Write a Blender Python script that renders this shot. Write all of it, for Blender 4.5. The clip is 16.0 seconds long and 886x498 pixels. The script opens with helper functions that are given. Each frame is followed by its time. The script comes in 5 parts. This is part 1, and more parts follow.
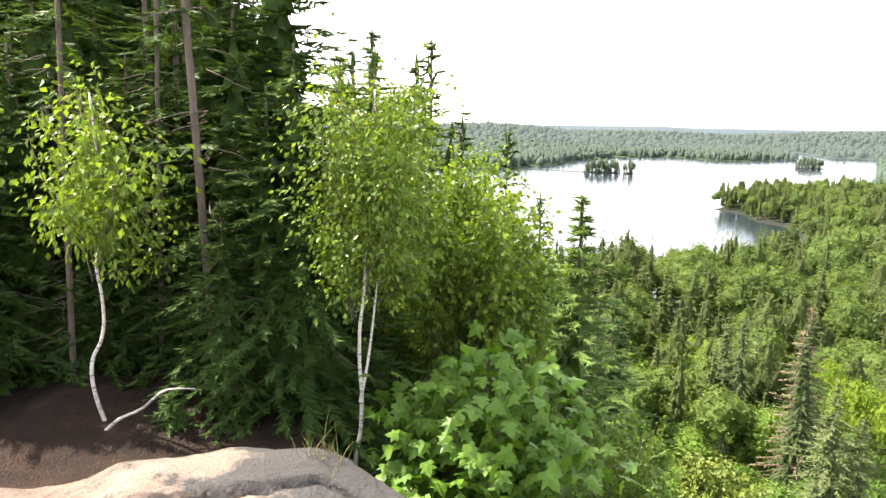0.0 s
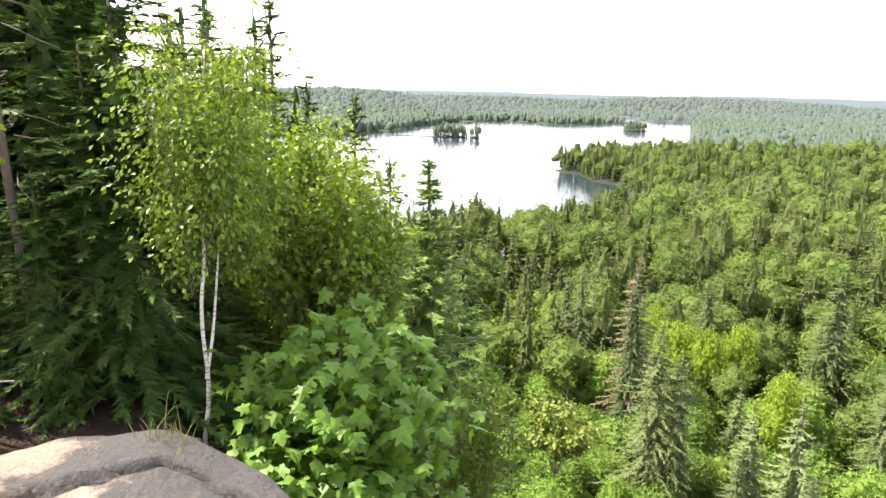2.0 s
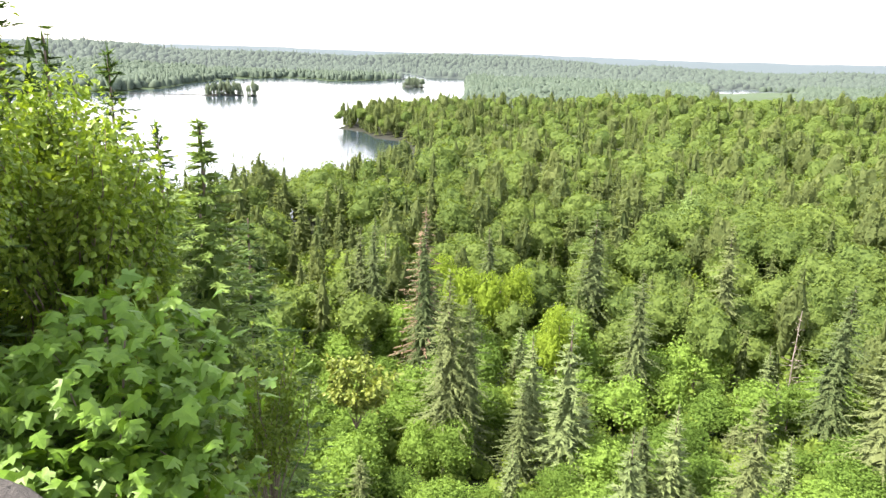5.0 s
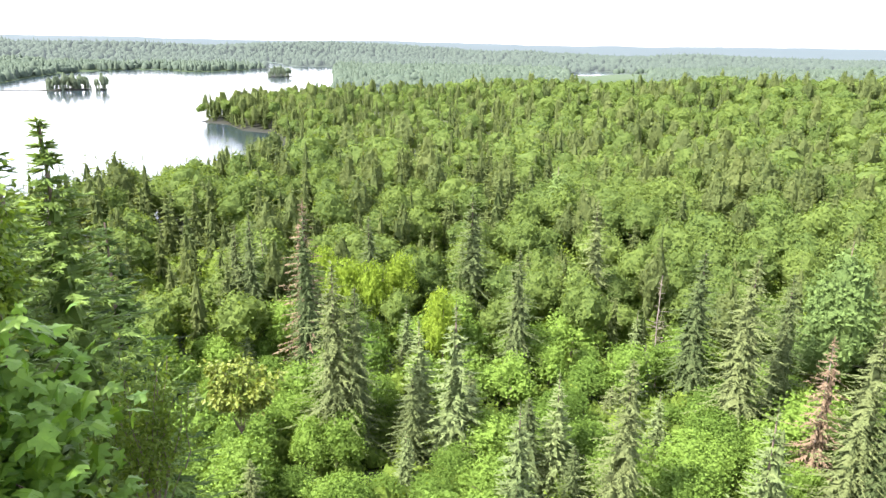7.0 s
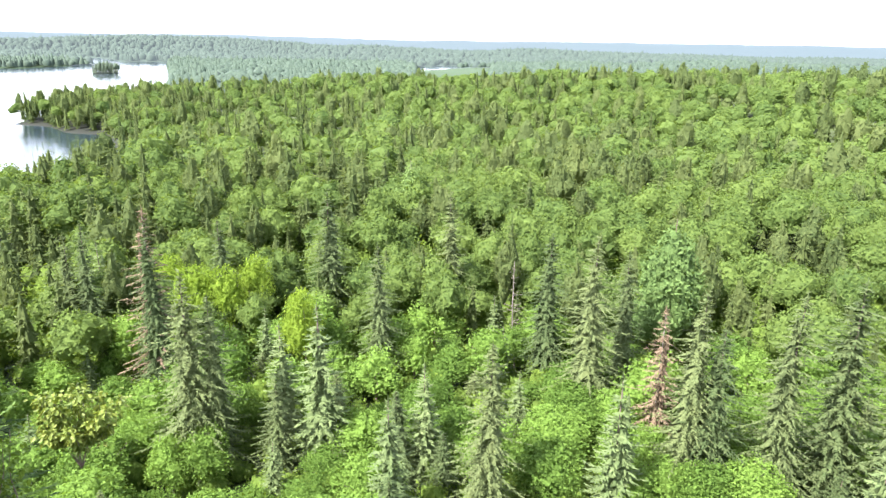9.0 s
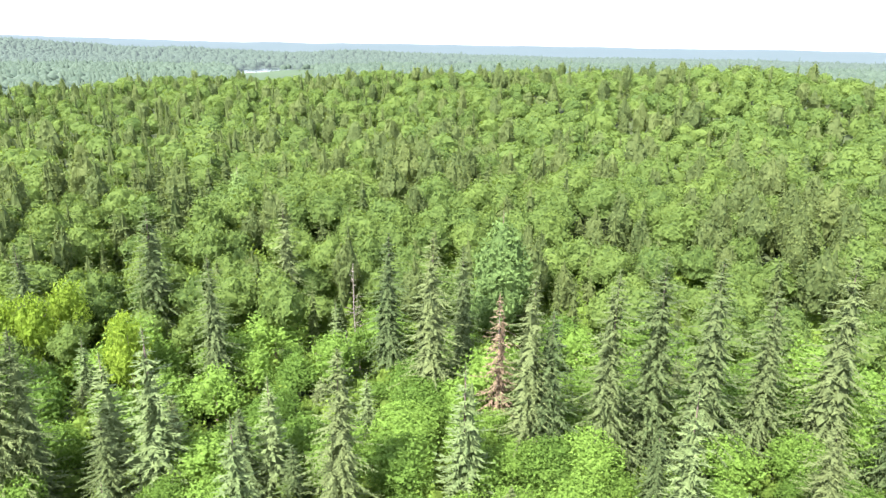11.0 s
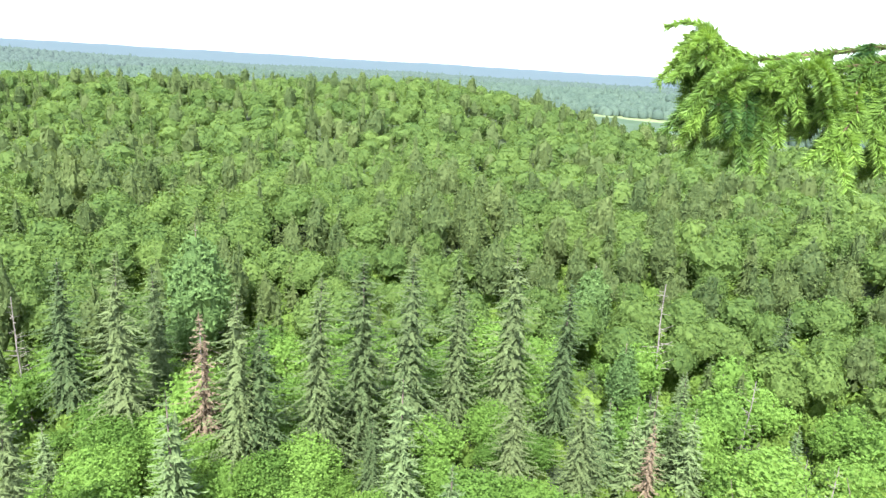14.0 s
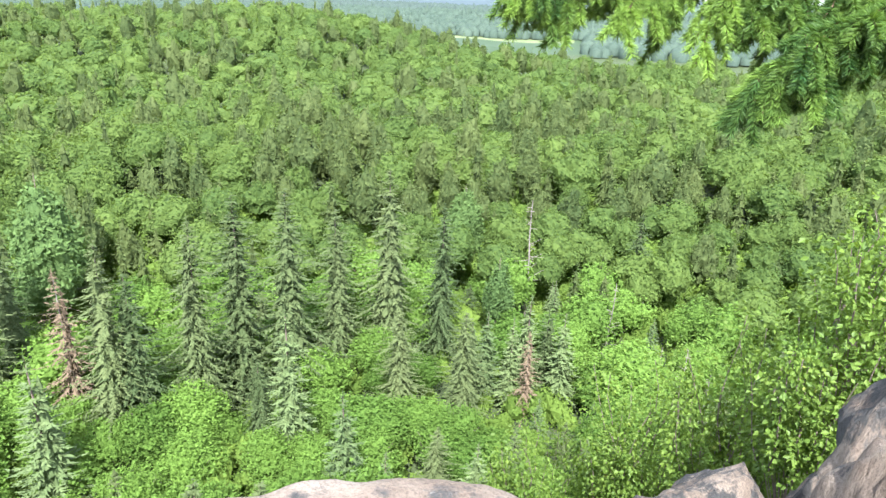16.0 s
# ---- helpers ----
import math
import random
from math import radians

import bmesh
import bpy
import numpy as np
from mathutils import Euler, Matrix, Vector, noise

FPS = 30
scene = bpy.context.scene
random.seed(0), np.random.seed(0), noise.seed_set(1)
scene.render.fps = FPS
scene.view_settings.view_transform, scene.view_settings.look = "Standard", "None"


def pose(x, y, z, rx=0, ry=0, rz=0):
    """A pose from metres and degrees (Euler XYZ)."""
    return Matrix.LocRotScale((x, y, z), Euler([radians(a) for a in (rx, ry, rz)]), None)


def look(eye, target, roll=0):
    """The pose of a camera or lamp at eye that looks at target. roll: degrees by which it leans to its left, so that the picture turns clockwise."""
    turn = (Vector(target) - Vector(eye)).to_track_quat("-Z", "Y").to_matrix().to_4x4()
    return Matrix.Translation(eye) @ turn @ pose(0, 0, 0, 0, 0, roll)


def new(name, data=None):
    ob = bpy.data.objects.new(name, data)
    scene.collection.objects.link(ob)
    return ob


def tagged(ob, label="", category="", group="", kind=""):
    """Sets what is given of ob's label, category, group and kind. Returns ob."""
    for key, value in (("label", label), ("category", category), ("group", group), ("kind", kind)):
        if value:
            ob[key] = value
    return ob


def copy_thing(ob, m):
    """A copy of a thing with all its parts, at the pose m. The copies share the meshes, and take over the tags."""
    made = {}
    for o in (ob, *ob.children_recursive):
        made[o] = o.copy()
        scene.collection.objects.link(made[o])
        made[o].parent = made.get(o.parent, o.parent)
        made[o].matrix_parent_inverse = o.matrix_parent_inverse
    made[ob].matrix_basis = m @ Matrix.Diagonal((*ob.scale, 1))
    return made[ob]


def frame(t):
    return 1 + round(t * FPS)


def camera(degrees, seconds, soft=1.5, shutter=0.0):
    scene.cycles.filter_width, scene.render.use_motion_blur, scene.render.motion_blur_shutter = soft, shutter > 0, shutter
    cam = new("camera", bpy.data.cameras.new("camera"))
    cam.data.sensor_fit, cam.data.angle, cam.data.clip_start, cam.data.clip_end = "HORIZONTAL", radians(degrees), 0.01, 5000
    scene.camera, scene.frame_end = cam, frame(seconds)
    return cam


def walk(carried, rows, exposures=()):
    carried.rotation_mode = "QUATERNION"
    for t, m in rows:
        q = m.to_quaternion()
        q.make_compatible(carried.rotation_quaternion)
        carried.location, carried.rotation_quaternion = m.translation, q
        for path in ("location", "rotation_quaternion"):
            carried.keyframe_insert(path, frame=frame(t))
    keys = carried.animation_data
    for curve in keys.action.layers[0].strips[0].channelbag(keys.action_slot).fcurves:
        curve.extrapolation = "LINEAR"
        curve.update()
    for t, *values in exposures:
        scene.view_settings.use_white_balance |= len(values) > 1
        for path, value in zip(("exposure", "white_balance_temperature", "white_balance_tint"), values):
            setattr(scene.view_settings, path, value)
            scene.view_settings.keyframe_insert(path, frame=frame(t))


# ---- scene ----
# The lens and the way: a slow turn to the right on a rock ledge, 42 m over a lake.
EYE = 42.0
cam = camera(67.65, 16.0, soft=1.4)
ROWS = [
    (0.0, 0.000, -0.000, 0.000, 0.00, -10.46, 1.19),
    (0.5, 0.016, -0.001, -0.002, -2.53, -11.12, 0.90),
    (1.0, 0.025, -0.006, -0.002, -5.89, -11.96, 1.07),
    (1.5, 0.037, -0.012, -0.001, -9.52, -12.58, 1.35),
    (2.0, 0.046, -0.023, -0.006, -12.95, -13.11, 1.38),
    (2.5, 0.053, -0.026, -0.006, -15.66, -13.72, 1.25),
    (3.0, 0.071, -0.027, -0.005, -19.13, -14.43, 1.73),
    (3.5, 0.080, -0.029, -0.010, -22.54, -15.00, 1.60),
    (4.0, 0.092, -0.030, -0.013, -25.78, -15.46, 1.75),
    (6.5, 0.137, -0.032, -0.007, -39.57, -16.86, 1.23),
    (7.0, 0.149, -0.036, -0.009, -42.38, -16.97, 1.01),
    (7.5, 0.167, -0.043, 0.007, -45.35, -17.09, 0.82),
    (8.0, 0.186, -0.056, 0.031, -48.47, -17.07, 1.05),
    (8.5, 0.207, -0.075, 0.052, -51.90, -17.03, 1.06),
    (9.0, 0.225, -0.099, 0.060, -55.15, -17.20, 1.10),
    (11.5, 0.328, -0.241, 0.082, -73.98, -16.63, 1.27),
    (12.0, 0.343, -0.268, 0.090, -78.39, -16.45, 1.69),
    (12.5, 0.347, -0.293, 0.095, -82.57, -16.18, 2.25),
    (13.0, 0.337, -0.314, 0.093, -87.08, -15.86, 2.81),
    (13.5, 0.310, -0.329, 0.076, -92.16, -15.53, 3.14),
    (14.0, 0.263, -0.337, 0.046, -96.25, -15.21, 3.33),
    (14.5, 0.208, -0.343, 0.019, -100.40, -15.39, 2.50),
    (15.0, 0.158, -0.344, 0.016, -104.58, -16.01, 1.79),
    (15.5, 0.126, -0.335, 0.011, -106.91, -17.70, 2.02),
    (16.0, 0.108, -0.329, 0.006, -107.92, -20.82, 2.28),
]
walk(cam, [(t, pose(x, y, EYE + z, 90 + pitch, 0, yaw) @ pose(0, 0, 0, 0, 0, roll)) for t, x, y, z, yaw, pitch, roll in ROWS],
     exposures=[(0.0, 2.32, 6950, 18), (4.0, 2.44, 7000, 20), (7.0, 2.5, 6600, 20), (9.0, 2.52, 6250, 18), (11.5, 2.52, 6300, 15), (12.5, 2.34, 6200, 13), (14.5, 2.36, 5800, 11), (16.0, 2.36, 5800, 14)])

# ---- light: a hazy white summer sky and a sun over the left shoulder of the lake ----
SUN_AZ, SUN_EL = 72.0, 54.0     # degrees to the left of straight ahead, and up
world = bpy.data.worlds.new("sky")
scene.world = world
world.use_nodes = True
wn, wl = world.node_tree.nodes, world.node_tree.links
sky = wn.new("ShaderNodeTexSky")
sky.sky_type, sky.sun_disc = "NISHITA", False
sky.sun_elevation, sky.sun_rotation = radians(SUN_EL), radians(-SUN_AZ)
sky.air_density, sky.dust_density, sky.ozone_density, sky.altitude = 1.0, 2.0, 1.0, 400
haze = wn.new("ShaderNodeHueSaturation")
haze.inputs["Saturation"].default_value = 0.4
wl.new(sky.outputs[0], haze.inputs["Color"])
wl.new(haze.outputs[0], wn["Background"].inputs[0])
wn["Background"].inputs[1].default_value = 0.17
sun_data = bpy.data.lights.new("sun", "SUN")
sun_data.energy, sun_data.angle, sun_data.color = 4.3, radians(0.6), (1.0, 0.95, 0.86)
sun = new("sun", sun_data)
sun.matrix_world = look((0, 0, 0), (math.sin(radians(SUN_AZ)) * math.cos(radians(SUN_EL)), -math.cos(radians(SUN_AZ)) * math.cos(radians(SUN_EL)), -math.sin(radians(SUN_EL))))
sun.location = (-60, 60, 120)

# ---- materials ----
def shader(name):
    m = bpy.data.materials.new(name)
    m.use_nodes = True
    return m, m.node_tree.nodes, m.node_tree.links, m.node_tree.nodes["Principled BSDF"]


def ramp(n, stops):
    node = n.new("ShaderNodeValToRGB")
    r = node.color_ramp
    while len(r.elements) < len(stops):
        r.elements.new(0.5)
    for e, (p, c) in zip(r.elements, stops):
        e.position, e.color = p, (*c, 1)
    return node


def noise_node(n, l, scale, detail=4, rough=0.55, stretch=None, coord="Object"):
    t = n.new("ShaderNodeTexNoise")
    t.inputs["Scale"].default_value, t.inputs["Detail"].default_value, t.inputs["Roughness"].default_value = scale, detail, rough
    c = n.new("ShaderNodeTexCoord")
    if stretch:
        mp = n.new("ShaderNodeMapping")
        mp.inputs["Scale"].default_value = stretch
        l.new(c.outputs[coord], mp.inputs[0])
        l.new(mp.outputs[0], t.inputs["Vector"])
    else:
        l.new(c.outputs[coord], t.inputs["Vector"])
    return t


def mix(n, l, fac, a, b, mode="MIX"):
    x = n.new("ShaderNodeMix")
    x.data_type, x.blend_type = "RGBA", mode
    for sock, v in ((x.inputs[0], fac), (x.inputs[6], a), (x.inputs[7], b)):
        if isinstance(v, (int, float)):
            sock.default_value = v
        elif isinstance(v, tuple):
            sock.default_value = (*v, 1)
        else:
            l.new(v, sock)
    return x.outputs[2]


def foliage(name, dark, light, odd=None, per="tint", see=0.35, rough=0.7, gloss=0.06, haze_glow=None, grain=4.0, relief=0.0, leafy=0.35):
    """Leaves or needles: each tree has its own tone, and each leaf varies a little; light comes through them."""
    m, n, l, b = shader(name)
    if per == "tint":
        a = n.new("ShaderNodeAttribute")
        a.attribute_name = "tint"
        tree = a.outputs["Fac"]
    else:
        tree = n.new("ShaderNodeObjectInfo").outputs["Random"]
    leaf = n.new("ShaderNodeNewGeometry").outputs["Random Per Island"]
    add = n.new("ShaderNodeMath")
    add.operation = "MULTIPLY_ADD"
    l.new(leaf, add.inputs[0])
    add.inputs[1].default_value = leafy
    half = n.new("ShaderNodeMath")
    half.operation = "MULTIPLY"
    half.inputs[1].default_value = 1 - leafy
    l.new(tree, half.inputs[0])
    l.new(half.outputs[0], add.inputs[2])
    stops = [(0.1, dark), (0.85, light)]
    if odd:
        stops += [(0.955, light), (0.985, odd)]
    r = ramp(n, stops)
    l.new(add.outputs[0], r.inputs[0])
    big = noise_node(n, l, grain, 3)
    mott = ramp(n, [(0.38, dark), (0.62, light)])
    l.new(big.outputs[0], mott.inputs[0])
    col = mix(n, l, 0.3, r.outputs[0], mott.outputs[0])
    if odd:
        col = mix(n, l, 0.3, r.outputs[0], col)
    l.new(col, b.inputs["Base Color"])
    b.inputs["Roughness"].default_value = rough
    b.inputs["Specular IOR Level"].default_value = gloss
    t = n.new("ShaderNodeBsdfTranslucent")
    if relief:
        bp = n.new("ShaderNodeBump")
        bp.inputs["Strength"].default_value, bp.inputs["Distance"].default_value = 1.0, relief
        l.new(big.outputs[0], bp.inputs["Height"])
        l.new(bp.outputs[0], b.inputs["Normal"])
    l.new(mix(n, l, 0.8, col, (1.0, 0.95, 0.25), "MULTIPLY"), t.inputs["Color"])
    s = n.new("ShaderNodeMixShader")
    s.inputs[0].default_value = see
    l.new(b.outputs[0], s.inputs[1])
    l.new(t.outputs[0], s.inputs[2])
    out = s.outputs[0]
    # even emission added over the leaves, in place of haze in the air
    if haze_glow:
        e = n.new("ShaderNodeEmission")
        e.inputs[0].default_value, e.inputs[1].default_value = (*haze_glow[:3], 1), haze_glow[3]
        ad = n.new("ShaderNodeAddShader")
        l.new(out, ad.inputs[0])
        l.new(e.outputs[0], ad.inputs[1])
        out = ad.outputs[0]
    l.new(out, n["Material Output"].inputs[0])
    return m


def solid(name, stops, scale, rough=0.85, stretch=None, bump=0.3, fine=8, dist=0.02):
    m, n, l, b = shader(name)
    t = noise_node(n, l, scale, 6, 0.6, stretch)
    r = ramp(n, stops)
    l.new(t.outputs[0], r.inputs[0])
    t2 = noise_node(n, l, scale * fine, 4, 0.6, stretch)
    col = mix(n, l, 0.35, r.outputs[0], mix(n, l, t2.outputs[0], stops[0][1], stops[-1][1]))
    l.new(col, b.inputs["Base Color"])
    b.inputs["Roughness"].default_value = rough
    b.inputs["Specular IOR Level"].default_value = 0.25
    bp = n.new("ShaderNodeBump")
    bp.inputs["Strength"].default_value, bp.inputs["Distance"].default_value = bump, dist
    l.new(t2.outputs[0], bp.inputs["Height"])
    l.new(bp.outputs[0], b.inputs["Normal"])
    return m


def granite(name, lichen=0.50, grows=False):
    """Pink-grey weathered granite: speckle, rusty and dark lichen patches, fine relief."""
    m, n, l, b = shader(name)
    broad = noise_node(n, l, 2.6, 8, 0.66)
    base = ramp(n, [(0.30, (0.080, 0.060, 0.044)), (0.42, (0.15, 0.118, 0.088)), (0.58, (0.20, 0.165, 0.127)), (0.72, (0.25, 0.215, 0.172))])
    l.new(broad.outputs[0], base.inputs[0])
    grain = noise_node(n, l, 75, 5, 0.75)
    g = ramp(n, [(0.35, (0.5, 0.45, 0.42)), (0.5, (1, 1, 1)), (0.68, (1.25, 1.2, 1.18))])
    l.new(grain.outputs[0], g.inputs[0])
    c = mix(n, l, 0.8, base.outputs[0], g.outputs[0], "MULTIPLY")
    lich = noise_node(n, l, 5.5, 7, 0.68)
    lr = ramp(n, [(lichen, (0, 0, 0)), (lichen + 0.1, (1, 1, 1))])
    patch = lich.outputs[0]
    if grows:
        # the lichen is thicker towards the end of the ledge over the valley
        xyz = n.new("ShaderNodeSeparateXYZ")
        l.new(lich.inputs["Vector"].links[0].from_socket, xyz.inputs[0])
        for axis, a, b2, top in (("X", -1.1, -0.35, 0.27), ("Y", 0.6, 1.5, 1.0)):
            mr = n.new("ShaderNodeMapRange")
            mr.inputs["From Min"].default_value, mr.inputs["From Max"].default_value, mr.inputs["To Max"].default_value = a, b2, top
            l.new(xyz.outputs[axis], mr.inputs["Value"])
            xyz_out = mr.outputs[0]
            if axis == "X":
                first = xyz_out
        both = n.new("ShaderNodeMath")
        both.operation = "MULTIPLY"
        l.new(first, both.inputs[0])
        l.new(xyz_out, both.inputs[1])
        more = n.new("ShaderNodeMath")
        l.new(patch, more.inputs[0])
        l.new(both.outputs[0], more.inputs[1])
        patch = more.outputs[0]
    l.new(patch, lr.inputs[0])
    c = mix(n, l, lr.outputs[0], c, mix(n, l, grain.outputs[0], (0.014, 0.014, 0.013), (0.085, 0.083, 0.076)))
    pale = noise_node(n, l, 9.0, 6, 0.7)
    pr = ramp(n, [(0.66, (0, 0, 0)), (0.74, (1, 1, 1))])
    l.new(pale.outputs[0], pr.inputs[0])
    half = n.new("ShaderNodeMath")
    half.operation = "MULTIPLY"
    half.inputs[1].default_value = 0.6
    l.new(pr.outputs[0], half.inputs[0])
    c = mix(n, l, half.outputs[0], c, (0.36, 0.36, 0.32))
    l.new(c, b.inputs["Base Color"])
    b.inputs["Roughness"].default_value = 0.88
    b.inputs["Specular IOR Level"].default_value = 0.25
    relief = noise_node(n, l, 26, 9, 0.68)
    bp = n.new("ShaderNodeBump")
    bp.inputs["Strength"].default_value, bp.inputs["Distance"].default_value = 0.9, 0.035
    l.new(relief.outputs[0], bp.inputs["Height"])
    l.new(bp.outputs[0], b.inputs["Normal"])
    return m


def birch_bark(name):
    m, n, l, b = shader(name)
    rings = noise_node(n, l, 9, 3, 0.6, (2.2, 2.2, 9.0))
    r = ramp(n, [(0.38, (0.05, 0.04, 0.035)), (0.45, (0.48, 0.44, 0.38)), (0.75, (0.66, 0.63, 0.57))])
    l.new(rings.outputs[0], r.inputs[0])
    grey = noise_node(n, l, 3.5, 5)
    c = mix(n, l, grey.outputs[0], r.outputs[0], mix(n, l, 0.6, r.outputs[0], (0.40, 0.36, 0.32)))
    l.new(c, b.inputs["Base Color"])
    b.inputs["Roughness"].default_value = 0.7
    bp = n.new("ShaderNodeBump")
    bp.inputs["Strength"].default_value, bp.inputs["Distance"].default_value = 0.4, 0.01
    l.new(rings.outputs[0], bp.inputs["Height"])
    l.new(bp.outputs[0], b.inputs["Normal"])
    return m


def lake_water(name):
    m, n, l, b = shader(name)
    b.inputs["Base Color"].default_value = (0.012, 0.022, 0.028, 1)
    b.inputs["Roughness"].default_value = 0.12
    b.inputs["IOR"].default_value = 1.333
    t = noise_node(n, l, 0.9, 4, 0.6, (1, 2.2, 1))
    t2 = noise_node(n, l, 0.012, 3, 0.6)
    k = n.new("ShaderNodeMath")
    k.operation = "MULTIPLY"
    l.new(t.outputs[0], k.inputs[0])
    l.new(t2.outputs[0], k.inputs[1])
    bp = n.new("ShaderNodeBump")
    bp.inputs["Strength"].default_value, bp.inputs["Distance"].default_value = 0.6, 0.10
    l.new(k.outputs[0], bp.inputs["Height"])
    l.new(bp.outputs[0], b.inputs["Normal"])
    return m


M_SPRUCE = foliage("spruce_needles", (0.046, 0.073, 0.028), (0.114, 0.143, 0.057), see=0.32, per="object", relief=0.08, leafy=0.25)
M_FIR = foliage("fir_needles", (0.055, 0.088, 0.034), (0.125, 0.165, 0.066), see=0.2, per="object", relief=0.08)
M_PINE = foliage("pine_needles", (0.058, 0.104, 0.034), (0.135, 0.205, 0.062), see=0.4, per="object", relief=0.1)
M_LEAF = foliage("broad_leaves", (0.058, 0.112, 0.021), (0.146, 0.245, 0.046), see=0.45, per="object", grain=4, relief=0.12, leafy=0.22)
M_BRUSH = foliage("bush_leaves", (0.062, 0.110, 0.020), (0.160, 0.240, 0.044), see=0.5, grain=4, leafy=0.45)
M_LIME = foliage("yellow_green_leaves", (0.11, 0.185, 0.020), (0.20, 0.29, 0.036), see=0.4, per="object", grain=6, relief=0.22)
M_BROWN = foliage("dry_brown_needles", (0.10, 0.075, 0.048), (0.19, 0.145, 0.095), see=0.15, per="object")
M_WOOD_CON = foliage("far_conifer_needles", (0.046, 0.074, 0.026), (0.118, 0.152, 0.050), see=0.5, grain=1.6, relief=0.15, leafy=0.45)
M_WOOD_BRD = foliage("far_broad_leaves", (0.046, 0.084, 0.024), (0.122, 0.178, 0.042), see=0.5, grain=1.6, relief=0.15, leafy=0.45)
# paler and bluer than the shore trees, haze painted into the needles
M_ISLE = foliage("island_needles_haze_tone", (0.075, 0.108, 0.078), (0.130, 0.170, 0.112), see=0.4, grain=1.6, leafy=0.2)
# greyed towards blue: haze put into the base colour of the woods
M_HILL_A = foliage("distant_woods_haze_tone", (0.036, 0.056, 0.042), (0.062, 0.088, 0.062), see=0.2, grain=0.5)
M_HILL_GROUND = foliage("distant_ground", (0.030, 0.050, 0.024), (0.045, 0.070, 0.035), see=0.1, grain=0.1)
# the two farthest woods emit a bluish glow that imitates haze
M_HILL_B = foliage("remote_woods_haze_glow", (0.024, 0.038, 0.026), (0.038, 0.056, 0.038), see=0.2, grain=0.3, haze_glow=(0.60, 0.72, 0.78, 0.048))
M_HILL_C = foliage("horizon_woods_haze_glow", (0.018, 0.030, 0.028), (0.026, 0.040, 0.036), see=0.2, grain=0.02, haze_glow=(0.56, 0.70, 0.84, 0.085))
M_BIRCH_LEAF = foliage("birch_leaves", (0.060, 0.120, 0.016), (0.205, 0.305, 0.038), odd=(0.50, 0.34, 0.03), see=0.45, rough=0.38, gloss=0.3, leafy=0.6)
M_MAPLE_LEAF = foliage("maple_leaves", (0.055, 0.135, 0.014), (0.125, 0.235, 0.023), see=0.38, rough=0.5, gloss=0.3)
M_BUSH_LEAF = foliage("shrub_leaves", (0.072, 0.130, 0.020), (0.145, 0.220, 0.038), odd=(0.22, 0.25, 0.05), see=0.5, rough=0.5, gloss=0.2, leafy=0.65)
M_YELLOW_LEAF = foliage("yellowing_leaves", (0.085, 0.140, 0.026), (0.19, 0.235, 0.050), see=0.4, rough=0.5, gloss=0.2, leafy=0.7)
# very dark green: the deep shade of the wood is put into the colour
M_NEAR_NEEDLE_SHADE = foliage("near_spruce_needles_shade", (0.015, 0.036, 0.012), (0.078, 0.138, 0.032), see=0.3, rough=0.5)
# light green of young growth, and sunlight painted into the sunlit spruces
M_YOUNG_SUNLIT_NEEDLE = foliage("young_and_sunlit_spruce_needles", (0.055, 0.105, 0.028), (0.16, 0.245, 0.06), see=0.35, rough=0.45)
M_TWIG_NEEDLE = foliage("fresh_spruce_needles", (0.018, 0.058, 0.016), (0.19, 0.30, 0.048), see=0.35, rough=0.5, gloss=0.2)
M_GRASS = foliage("dry_grass", (0.10, 0.12, 0.03), (0.35, 0.30, 0.13), see=0.3)
M_BARK = solid("grey_brown_bark", [(0.3, (0.06, 0.045, 0.035)), (0.7, (0.19, 0.15, 0.12))], 9, stretch=(1, 1, 0.25), bump=0.6)
M_DEAD = solid("weathered_dead_wood", [(0.3, (0.10, 0.085, 0.07)), (0.7, (0.22, 0.195, 0.165))], 7, stretch=(1, 1, 0.2))
M_BIRCH = birch_bark("white_birch_bark")
M_TWIG = solid("red_brown_twig", [(0.3, (0.045, 0.032, 0.018)), (0.7, (0.12, 0.080, 0.045))], 40)
M_ROCK = granite("pink_grey_granite", 0.54)
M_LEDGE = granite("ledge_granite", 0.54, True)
M_ROCK_DARK = granite("granite_with_dark_lichen", 0.43)
M_SOIL = solid("forest_floor", [(0.25, (0.020, 0.026, 0.010)), (0.5, (0.035, 0.050, 0.018)), (0.75, (0.055, 0.080, 0.026))], 0.35, bump=0.5, dist=0.3)
M_DIRT = solid("brown_leaf_litter", [(0.3, (0.011, 0.0065, 0.004)), (0.5, (0.026, 0.015, 0.009)), (0.7, (0.068, 0.037, 0.020))], 6, bump=1.0, dist=0.08, fine=9)
M_MARSH = solid("pale_meadow", [(0.3, (0.075, 0.10, 0.04)), (0.7, (0.12, 0.145, 0.06))], 0.05)
M_SHORE = solid("dark_shore_stones", [(0.3, (0.005, 0.007, 0.004)), (0.7, (0.014, 0.017, 0.010))], 0.6)
M_WATER = lake_water("lake_water")

